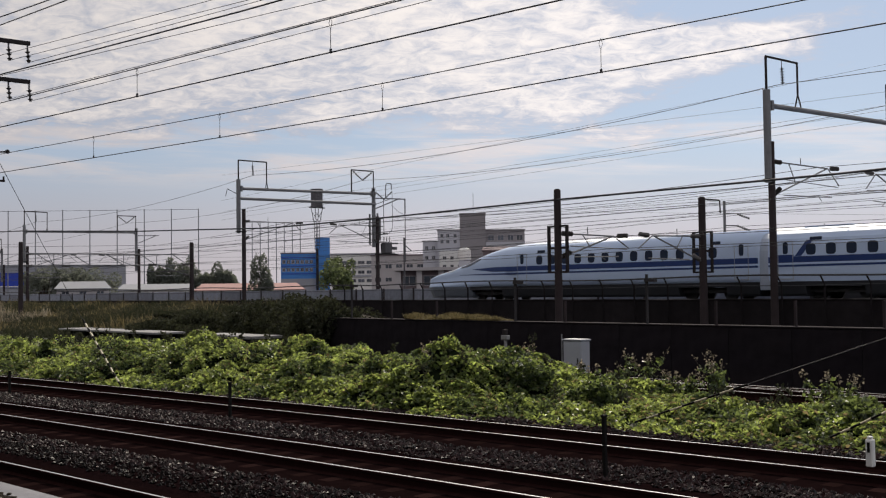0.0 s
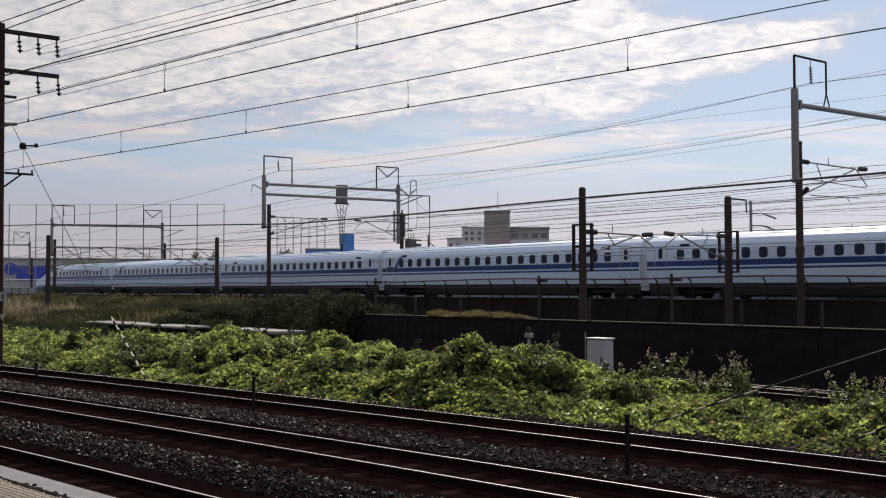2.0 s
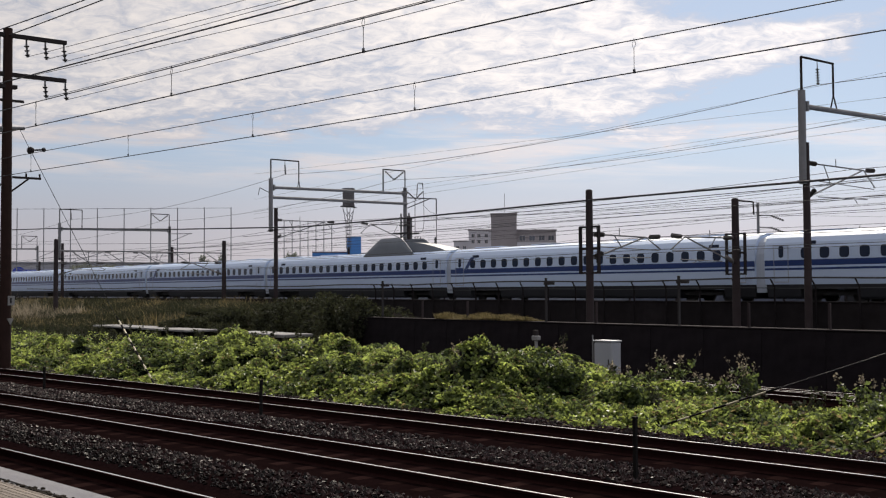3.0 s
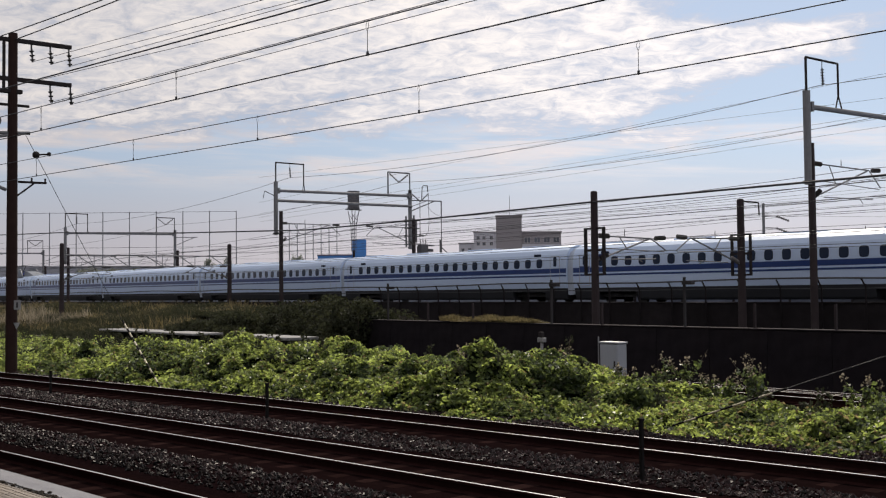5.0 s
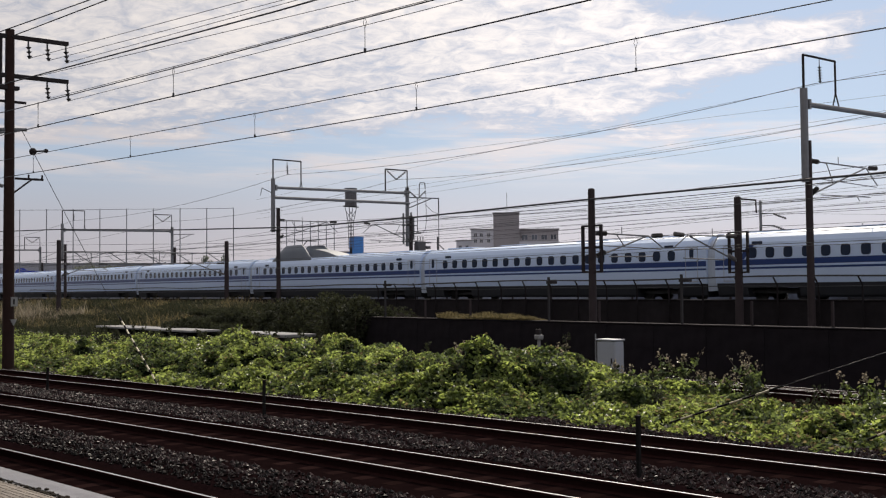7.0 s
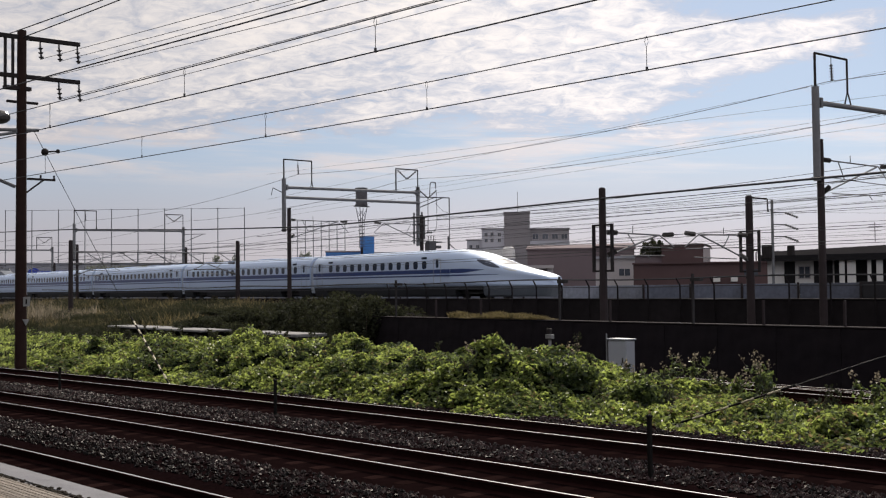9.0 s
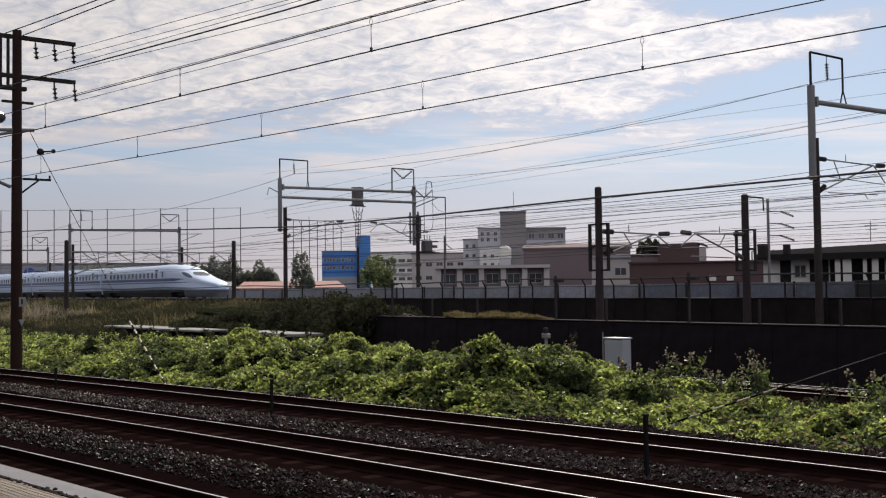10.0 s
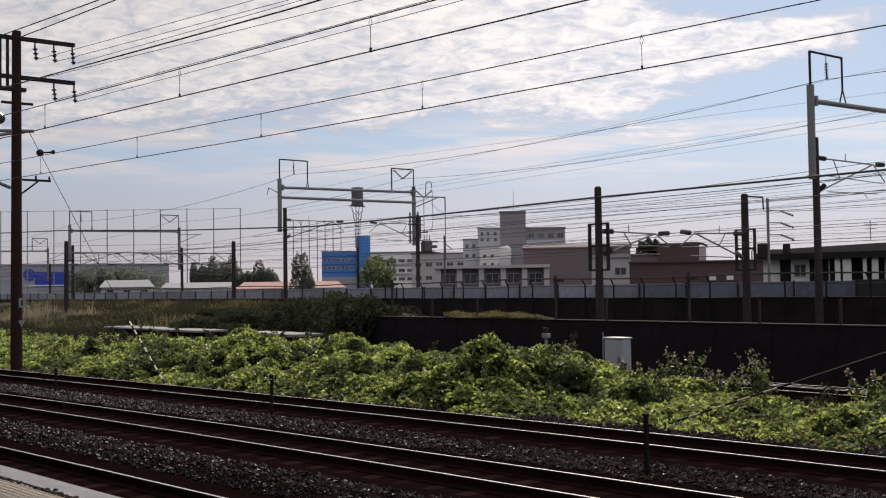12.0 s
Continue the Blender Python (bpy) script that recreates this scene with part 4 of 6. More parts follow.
def gantry(x, dz=0.0, twin=True, aside=0.5, gear=True):
    """A portal over both high-speed tracks: two concrete masts with steel extensions and twin tube beams."""
    g = base("overhead_gantry", pose(x, 0, 0), "grey steel portal gantry on concrete masts over the high-speed line", "gantry", "catenary gantries")
    foot = -0.5
    part("mast", rods(((aside, 44.08, foot), (aside, 44.08, 9.1 + dz), 0.18, 0.155), n=14), M["concrete_pole"], g, "dark weathered concrete mast")
    part("mast_extension", rods(((0, 43.9, 7.2 + dz), (0, 43.9, 11.5 + dz), 0.17), n=12), M["steel_grey"], g, "galvanised steel tube")
    for z in (7.3 + dz,):
        part("clamp", boxes((-0.19, aside + 0.19, 43.72, 44.27, z, z + 0.07)), M["steel_dark"], g)
    part("mast", rods(((-0.1, 57.75, foot), (-0.1, 57.75, 9.0 + dz), 0.19, 0.16), n=12), M["concrete_pole"], g, "dark weathered concrete mast")
    part("mast_extension", rods(((-0.2, 57.45, 6.3 + dz), (-0.2, 57.45, 11.5 + dz), 0.17), n=12), M["steel_grey"], g, "galvanised steel tube")
    part("beam", rods(((0, 43.9, 10.78 + dz), (0, 57.5, 10.97 + dz), 0.12), n=10), M["steel_grey"], g, "galvanised tube beam")
    if twin:
        part("beam", rods(((0, 43.9, 9.98 + dz), (0, 57.5, 10.07 + dz), 0.12), n=10), M["steel_grey"], g, "galvanised tube beam")
    for y, z in ((44.05, 10.55 + dz), (57.1, 10.75 + dz)):
        part("beam_flange", boxes((-0.2, 0.2, y, y + 0.15, z, z + 0.45)), M["steel_grey"], g)
    loop_frame(g, 43.9, 46.5, 11.0 + dz, 13.05 + dz, 0)
    loop_frame(g, 54.95, 57.3, 11.0 + dz, 12.95 + dz, 1)
    if twin:
        part("bracket", rods(((0, 43.9, 10.3 + dz), (0, 42.9, 10.7 + dz), 0.03), ((0, 42.9, 10.7 + dz), (0, 42.75, 10.1 + dz), 0.025)), M["steel_dark"], g, "dark steel hook")
    if gear:
        far_mast_gear(g, dz)
    else:
        part("bracket", rods(((-0.2, 57.6, 10.6 + dz), (-0.2, 60.4, 10.7 + dz), 0.045), ((-0.2, 57.7, 9.7 + dz), (-0.2, 60.0, 10.65 + dz), 0.04), n=6), M["steel_mid"], g, "dark steel bracket")
    bracket_arm(g, 44.2, 49.0, 8.1 + dz)
    bracket_arm(g, 57.9, 53.6, 8.1 + dz)
    return g


gantry(-28.72, twin=False, aside=0.05)
gantry(-77.2)
gantry(-125.6, -1.05, twin=False, gear=False)
gantry(-174.0, -1.7, twin=False, gear=False)


def lattice_tower():
    t = base("lattice_tower", pose(-96.2, 64, 0), "slim lattice tower with a dark drum on top", "tower")
    bm = bmesh.new()
    rod(bm, (0, 0, 11.5), (0, 0, 13.1), 0.62, n=16)
    rod(bm, (0, 0, 11.3), (0, 0, 11.5), 0.66, n=16)
    rod(bm, (0, 0, 13.1), (0, 0, 13.22), 0.66, n=16)
    box(bm, -0.1, 0.1, -0.95, 0.95, 11.22, 11.32)
    part("drum", bm, M["steel_mid"], t, "dark drum")
    bm = bmesh.new()
    for a in range(4):
        c, s = math.cos(a * math.pi / 2 + 0.7), math.sin(a * math.pi / 2 + 0.7)
        polyrod(bm, [(0.62 * c, 0.62 * s, 11.2), (0.28 * c, 0.28 * s, 9.6), (0.24 * c, 0.24 * s, 6.9)], 0.035)
        c2, s2 = math.cos((a + 1) * math.pi / 2 + 0.7), math.sin((a + 1) * math.pi / 2 + 0.7)
        for k in range(8):
            z = 6.9 + k * 0.38
            rod(bm, (0.25 * c, 0.25 * s, z), (0.25 * c2, 0.25 * s2, z), 0.03, n=5)
        for k in range(2):
            rod(bm, (0.5 * c, 0.5 * s, 10.8 - k * 0.7), (0.34 * c2, 0.34 * s2, 10.2 - k * 0.5), 0.025, n=5)
    part("lattice", bm, M["steel_mid"], t)
    part("shaft", rods(((0, 0, -0.5), (0, 0, 7.0), 0.16, 0.13)), M["steel_dark"], t)


lattice_tower()


# ---- masts of the local lines beside the viaduct ----
def mast(x, y, top, r, arms=(), frame_z=None, foot=-0.5, label="dark weathered concrete mast with catenary cantilever"):
    p = base("catenary_mast", pose(x, y, 0), label, "catenary mast", "catenary masts")
    part("mast_shaft", rods(((0, 0, foot), (0, 0, top), r * 1.15, r * 0.95), n=14), M["concrete_pole"], p)
    part("mast_cap", rods(((0, 0, top), (0, 0, top + 0.06), r * 1.0, r * 0.6), n=14), M["concrete_pole"], p)
    if frame_z:
        a, b = frame_z
        part("side_frame", boxes((-0.58, -0.48, -0.06, 0.06, a, b), (0.48, 0.58, -0.06, 0.06, a, b), (-0.58, 0.58, -0.06, 0.06, a - 0.08, a), (-0.58, 0.58, -0.06, 0.06, b, b + 0.08), (-0.58, -0.2, -0.05, 0.05, (a + b) / 2, (a + b) / 2 + 0.1), (0.2, 0.58, -0.05, 0.05, (a + b) / 2, (a + b) / 2 + 0.1)), M["steel_dark"], p, "dark steel frame")
    for y1, z, drop in arms:
        bracket_arm(p, 0.15 if y1 > 0 else -0.15, y1, z, drop)
    return p


mast(-32.63, 34.0, 6.66, 0.155, ((3.6, 4.72, 0.95),), (3.2, 5.08))
m2 = mast(-32.54, 44.0, 6.77, 0.18, ((-3.8, 4.80, 1.1),), (3.2, 5.06))
part("top_bracket", rods(((0, 0, 6.72), (0.75, 0.4, 6.62), 0.04), ((0.75, 0.4, 6.62), (0.78, 0.4, 6.0), 0.035)), M["steel_dark"], m2)
mast(-86.6, 30.0, 6.6, 0.17, ((3.0, 4.7, 0.9),))
m4 = mast(-85.4, 44.0, 6.76, 0.18, ((-3.0, 4.8, 0.9),))


def truss():
    t = base("truss_beam", Matrix.Identity(4), "thin steel truss beam between two masts", "truss beam")
    a, b = Vector((-86.6, 30, 5.75)), Vector((-85.4, 44, 5.75))
    bm = bmesh.new()
    rod(bm, a, b, 0.05)
    for k in range(5):
        p, q = a.lerp(b, 0.08 + k * 0.2), a.lerp(b, 0.18 + k * 0.2)
        rod(bm, p, q - Vector((0, 0, 0.9)), 0.035, n=6)
        rod(bm, q, q - Vector((0, 0, 0.9)), 0.03, n=6)
    part("truss_bars", bm, M["steel_grey"], t)
    part("lower_chord", rods((a.lerp(b, 0.15) - Vector((0, 0, 0.9)), b.lerp(a, 0.1) - Vector((0, 0, 0.9)), 0.04)), M["steel_grey"], t)


truss()


def feeder_post():
    """A thin post with three arms of insulators behind the line."""
    p = base("feeder_post", pose(-42.6, 60, 0), "thin steel post with three short insulator arms", "post")
    part("post", rods(((0, 0, -0.5), (0, 0, 8.0), 0.09)), M["steel_grey"], p)
    for k in range(3):
        z = 7.2 - 0.78 * k
        bm = rods(((0, 0, z), (0.3, 1.0, z), 0.03))
        part("arm", bm, M["steel_dark"], p)
        bm = bmesh.new()
        insulator(bm, (0.3, 0.9, z), (0.62, 1.9, z - 0.32), 0.09, 6)
        part("insulator", bm, M["insulator"], p)
    part("switch_box", boxes((-0.6, 0.0, -0.4, 0.2, 4.2, 5.1), bevel=0.03), M["steel_dark"], p)
    part("switch_box", boxes((0.9, 1.3, 0.2, 0.5, 4.4, 5.0), bevel=0.03), M["steel_dark"], p)


feeder_post()


def left_pole():
    """The tall pole beside the near track with two crossarms and hanging insulators."""
    p = base("utility_pole", pose(-38.4, 11.6, 0), "tall dark brown pole with two crossarms and insulators", "utility pole")
    part("shaft", rods(((0, 0, -0.5), (0, 0, 11.5), 0.20, 0.15), n=16), M["wood_pole"], p)
    for z, ys in ((11.2, (0.62, 1.27, 1.92)), (9.85, (1.27, 1.98))):
        part("crossarm", boxes((-0.08, 0.08, -2.2, 2.0, z, z + 0.13)), M["steel_dark"], p, "dark steel crossarm")
        for y in ys:
            bm = bmesh.new()
            rod(bm, (0, y, z), (0, y, z - 0.14), 0.03, n=6)
            insulator(bm, (0, y, z - 0.14), (0, y + 0.05, z - 0.62), 0.10, 3)
            part("insulator", bm, M["insulator"], p, "hanging insulator")
    for y in (-0.55, -0.3):
        part("pole_top_bar", boxes((-0.07, 0.07, y - 0.035, y + 0.035, 9.55, 11.25)), M["steel_dark"], p)
    part("pole_top_plate", boxes((-0.12, 0.12, -0.6, 0.3, 9.43, 9.55)), M["steel_dark"], p)
    part("step_arm", boxes((-0.05, 0.05, -0.5, 0.55, 8.98, 9.06)), M["steel_dark"], p)
    part("step_arm", boxes((-0.05, 0.05, 0.2, 1.15, 6.36, 6.43), (0.0, 0.05, 0.62, 0.67, 6.43, 6.55), (0.0, 0.05, 1.08, 1.13, 6.43, 6.55)), M["steel_dark"], p)
    part("arm_brace", rods(((0, 0.15, 5.9), (0, 0.75, 6.38), 0.03)), M["steel_dark"], p)
    part("arm_brace", rods(((0, -0.2, 6.1), (0, -2.2, 6.9), 0.06)), M["steel_grey"], p)
    part("arm_brace", rods(((0, -1.8, 7.95), (0, 0.58, 8.1), 0.06), ((0, -1.8, 7.6), (0, 0.2, 8.05), 0.05)), M["steel_grey"], p)
    bm = bmesh.new()
    bmesh.ops.create_uvsphere(bm, u_segments=12, v_segments=8, radius=0.3, matrix=Matrix.Translation((0, -0.75, 8.45)) @ Matrix.Diagonal((1, 1.3, 0.8, 1)))
    part("drum_insulator", bm, M["insulator"], p)
    # plates without readable writing
    part("number_plate", boxes((0.17, 0.215, 0.02, 0.24, 2.02, 2.34)), M["white_paint"], p, "small white plate")
    part("plate_bar", boxes((0.216, 0.22, 0.09, 0.14, 2.09, 2.27)), M["black"], p)
    bm = bmesh.new()
    vs = [bm.verts.new(c) for c in ((0.215, 0.0, 1.58), (0.215, 0.22, 1.58), (0.215, 0.11, 1.36), (0.17, 0.0, 1.58), (0.17, 0.22, 1.58), (0.17, 0.11, 1.36))]
    for f in ((0, 1, 2), (5, 4, 3), (0, 1, 4, 3), (1, 2, 5, 4), (2, 0, 3, 5)):
        bm.faces.new([vs[i] for i in f])
    part("triangle_plate", bm, M["white_paint"], p, "white triangle plate")


left_pole()


# ---- wires ----
def wire(points, r=0.012, sag=0.0, n=10, label="thin dark overhead wire", name="overhead_wire"):
    cu = bpy.data.curves.new(name, "CURVE")
    cu.dimensions, cu.bevel_depth, cu.bevel_resolution = "3D", r, 1
    pts = []
    for a, b in zip(points, points[1:]):
        a, b = Vector(a), Vector(b)
        for k in range(n):
            u = k / n
            p = a.lerp(b, u)
            p.z -= sag * 4 * u * (1 - u)
            pts.append(p)
    pts.append(Vector(points[-1]))
    sp = cu.splines.new("POLY")
    sp.points.add(len(pts) - 1)
    for q, p in zip(sp.points, pts):
        q.co = (*p, 1)
    cu.materials.append(M["wire"])
    return tagged(new(name, cu), label, "wire", "overhead wires")


def catenary(points, z_c, z_m, r=0.011, drop_every=5.0, first=0.0, x_end=8.0):
    """A contact wire with its messenger and the droppers between them."""
    line = [Vector((*p, z_c)) for p in points]
    mess = [Vector((*p, z_m)) for p in points]
    wire(line, r, label="dark contact wire over the near track", name="contact_wire")
    m = wire(mess, r * 0.9, label="dark messenger wire over the near track", name="messenger_wire")
    x = first
    while x < x_end:
        for a, b in zip(line, line[1:]):
            if a.x <= x < b.x:
                p = a.lerp(b, (x - a.x) / (b.x - a.x))
                bm = bmesh.new()
                rod(bm, p, (p.x, p.y, z_m - 0.12), 0.0042, n=5)
                polyrod(bm, [(p.x, p.y, z_m - 0.12), (p.x + 0.03, p.y, z_m - 0.05), (p.x, p.y, z_m + 0.02), (p.x - 0.03, p.y, z_m - 0.05), (p.x, p.y, z_m - 0.12)], 0.0035, n=4)
                box(bm, p.x - 0.012, p.x + 0.012, p.y - 0.01, p.y + 0.01, p.z - 0.01, p.z + 0.04)
                part("dropper", bm, M["wire"], m)
        x += drop_every


catenary([(-52, 3.55), (-23.9, 7.94), (-16.69, 9.11), (-12.68, 9.70), (-8.95, 10.14), (-6.0, 10.52), (10, 12.5)], 5.1, 5.5, 0.008, 3.85, -28.2)
catenary([(-52, 0.2), (-18.4, 5.64), (-13.94, 6.3), (-10.03, 6.85), (-7.06, 7.27), (10, 9.6)], 5.1, 5.48, 0.008, 3.8, -17.6)
wire([(-40, 0.0, 5.15), (-14.5, 4.18, 5.1), (-9.0, 5.18, 5.1), (8, 7.7, 5.1)], 0.008)
# feeders from the pole's crossarms, along the near tracks
for y, z, y1 in ((12.22, 10.58, 20.78), (12.87, 10.58, 21.47), (13.52, 10.58, 20.80), (12.4, 9.95, 21.45), (12.87, 9.23, 18.74), (13.58, 9.23, 19.17)):
    wire([(-38.4, y, z), (4, y1, z)], 0.009, sag=0.06, n=24, label="dark feeder wire from the pole's crossarm")
for y, z, y1 in ((11.2, 11.35, 16.7), (11.6, 11.25, 15.7)):
    wire([(-38.4, y, z), (4, y1, z)], 0.018, sag=0.2, n=24, label="thick dark feeder cable from the pole")
wire([(-38.4, 12.0, 8.1), (-46.0, 18.6, 1.3)], 0.012, label="slanted guy wire from the pole")


def guy_insulator():
    """A round strain insulator with its clamp, part way down the slanted guy wire."""
    bm = bmesh.new()
    p = Vector((-38.4, 12.0, 8.1)).lerp(Vector((-46.0, 18.6, 1.3)), 0.095)
    bmesh.ops.create_uvsphere(bm, u_segments=12, v_segments=8, radius=0.13, matrix=Matrix.Translation(p))
    ob = tagged(new("strain_insulator", mesh_of(bm, "strain_insulator", M["steel_dark"])), "dark round strain insulator on the slanted guy wire", "insulator")
    bm = rods((p, p + Vector((0.27, 0.37, 0.02)), 0.03))
    bmesh.ops.create_uvsphere(bm, u_segments=8, v_segments=6, radius=0.08, matrix=Matrix.Translation(p + Vector((0.27, 0.37, 0.02))))
    part("clamp", bm, M["steel_dark"], ob)


guy_insulator()
# high-speed line: contact wires, messengers and feeders
for y, zc in ((48.5, 6.75), (52.8, 6.75)):
    wire([(-230, y, zc - 1.6), (-125.6, y, zc - 1.0), (-77.2, y, zc), (-28.9, y, zc), (60, y, zc)], 0.013, label="contact wire of the high-speed line")
    wire([(-230, y, zc + 0.1), (-125.6, y, zc + 0.5), (-77.2, y, zc + 1.45), (-28.9, y, zc + 1.45), (60, y, zc + 1.45)], 0.015, sag=0.45, label="messenger wire of the high-speed line")
for y, z in ((45.2, 11.9), (56.2, 12.1), (58.0, 8.9)):
    wire([(-230, y, z - 2), (-174.0, y, z - 1.7), (-125.6, y, z - 1.05), (-77.2, y, z), (-28.9, y, z), (40, y, z + 0.3)], 0.016, sag=0.75, label="feeder wire along the high-speed line")
for z in (7.15, 6.4, 5.6):
    wire([(-42.3, 61.5, z), (40, 61.5, z)], 0.014, sag=0.25)
    wire([(-42.3, 61.5, z), (-120, 61.5, z + 0.4)], 0.014, sag=0.6)
wire([(-130, 27.5, 8.9), (-86.6, 30, 7.5), (-68, 31.5, 6.6), (-54.5, 33.0, 6.15), (-44.7, 33.9, 6.2), (-32.5, 33.9, 6.25), (-19.5, 34, 6.2), (30, 34, 6.6)], 0.045, label="thick black cable slung along the masts", name="cable")
for y, z in ((37.4, 4.2), (40.3, 4.2), (37.4, 4.75), (40.3, 4.8), (34.0, 5.6), (44.0, 5.9), (44.0, 6.4)):
    wire([(-160, y, z), (-86, y, z + 0.1), (-32.4, y, z), (40, y, z + 0.2)], 0.013, sag=0.2, label="overhead wire of the local line")
for x0, z0, x1, z1, y in (
    (-81.8, 7.34, -14.5, 7.53, 53),
    (-81.8, 6.93, -14.5, 7.36, 53),
    (-81.9, 6.53, -14.5, 6.96, 53),
    (-82.5, 5.93, -14.5, 7.1, 53),
    (-79.0, 3.98, -14.1, 8.42, 53),
    (-66.5, 8.8, -8.3, 4.77, 58),
    (-67.0, 5.21, -8.3, 5.89, 58),
    (-67.0, 5.28, -8.3, 5.28, 58),
    (-57.1, 7.14, -0.2, 5.82, 44),
    (-57.1, 6.64, -0.2, 6.89, 44),
    (-80.1, 12.1, -3.9, 10.06, 44),
    (-80.1, 10.02, -3.9, 12.31, 44),
    (-80.1, 9.1, -3.9, 10.29, 44),
    (-80.1, 8.8, -4.0, 10.14, 44),
    (-80.1, 8.43, -4.0, 9.77, 44),
    (-63.4, 5.98, 2.8, 6.06, 34),
):
    wire([(x0, y, z0), (x1, y, z1)], 0.007 if y > 40 else 0.016, sag=0.0, n=2, label="thin wire strung along the lines")
# wire on slanted brackets over the near parapet
def edge_fence():
    f = base("edge_fence", Matrix.Identity(4), "black cable on slanted steel brackets along the viaduct edge", "fence", kind="structure")
    bm = rods(((0, 0, -1.9), (0, 0, 0.80), 0.05, 0.045), ((0, 0, 0.78), (-0.16, -0.1, 1.16), 0.045, 0.04), n=6)
    me = mesh_of(bm, "fence_bracket", M["viaduct"])
    x = -64.0
    while x < 30:
        share("fence_bracket", me, f, Matrix.Translation((x, 44.87, RAIL_Z + 0.05)))
        x += 2.2
    bm = bmesh.new()
    polyrod(bm, [(x, 44.9, RAIL_Z + (1.22 if x > -60 else 1.16) + 0.05 * math.sin(x * 0.35)) for x in np.arange(-140, 40, 2.0)], 0.045)
    polyrod(bm, [(x, 44.87, RAIL_Z + 0.78 + 0.03 * math.sin(x * 0.5)) for x in np.arange(-140, 40, 2.0)], 0.022)
    part("edge_cable", bm, M["wire"], f, "thick black cable")


edge_fence()


def wall_fence():
    f = base("wall_fence", Matrix.Identity(4), "grey steel fence posts with a thin rail on the retaining wall", "fence", kind="structure")
    for x in (-36.85, -34.15, -31.4, -27.2, -24.85, -21.45, -18.95, -16.4, -13.9, -11.3):
        tall = x in (-36.85, -27.2, -21.45)
        part("fence_post", boxes((x - 0.03, x + 0.03, 26.15, 26.22, WALL_TOP, 2.85 if tall else 2.05)), M["concrete_pole"] if not tall else M["steel_fence"], f)
        if tall:
            part("fence_lamp", boxes((x - 0.05, x + 0.32, 26.12, 26.28, 2.62, 2.72)), M["steel_fence"], f)


wall_fence()


# ---- leaves ----
def leaf_cloud(name, pos, size, material, rng, flat=0.6, fold=0.25, long=1.25):
    """Folded four-cornered leaves at the given places."""
    n = len(pos)
    d = rng.normal(size=(n, 3)) * (1 - flat)
    d[:, 2] += flat
    d /= np.linalg.norm(d, axis=1)[:, None]
    a = rng.normal(size=(n, 3))
    u = np.cross(d, a)
    u /= np.linalg.norm(u, axis=1)[:, None]
    v = np.cross(d, u)
    s = size * rng.uniform(0.6, 1.4, (n, 1))
    p0, p2 = pos - u * s * long * 0.5, pos + u * s * long * 0.5
    p1, p3 = pos + v * s * 0.5 + d * s * fold, pos - v * s * 0.5 + d * s * fold
    vs = np.stack([p0, p1, p2, p3], 1).reshape(-1, 3)
    i = (np.arange(n) * 4)[:, None]
    fs = np.concatenate([i + [0, 1, 2], i + [0, 2, 3]], 1).reshape(-1, 3)
    me = bpy.data.meshes.new(name)
    me.from_pydata(vs.tolist(), [], fs.tolist())
    me.materials.append(material)
    return me


HUMP = [(-90, 0.35), (-57, 0.45), (-46, 0.5), (-40, 0.62), (-36, 0.74), (-33.5, 0.92), (-31, 0.85), (-28, 0.95), (-25, 0.88), (-22.6, 0.76), (-20.8, 0.74), (-19.4, 1.06), (-18.6, 0.90), (-17.4, 0.34), (-14, 0.19), (-11.2, 0.20), (-9.5, 0.28), (0, 0.3), (12, 0.3)]


def weed_top(x, y):
    v = y - bend(x)
    h = ramp(HUMP, x)
    rise = max(0.0, min(1.0, (v - 15.75) / 2.6)) ** 0.7
    fall = max(0.0, min(1.0, (21.3 - y) / 2.2))
    lumps = 0.85 * noise.noise((x * 0.5, y * 0.62, 5)) + 0.42 * noise.noise((x * 1.3, y * 1.5, 9)) + 0.16 * noise.noise((x * 3.1, y * 3.1, 4))
    return -0.3 + (h + 0.3) * rise * fall * (0.88 + 0.6 * lumps)


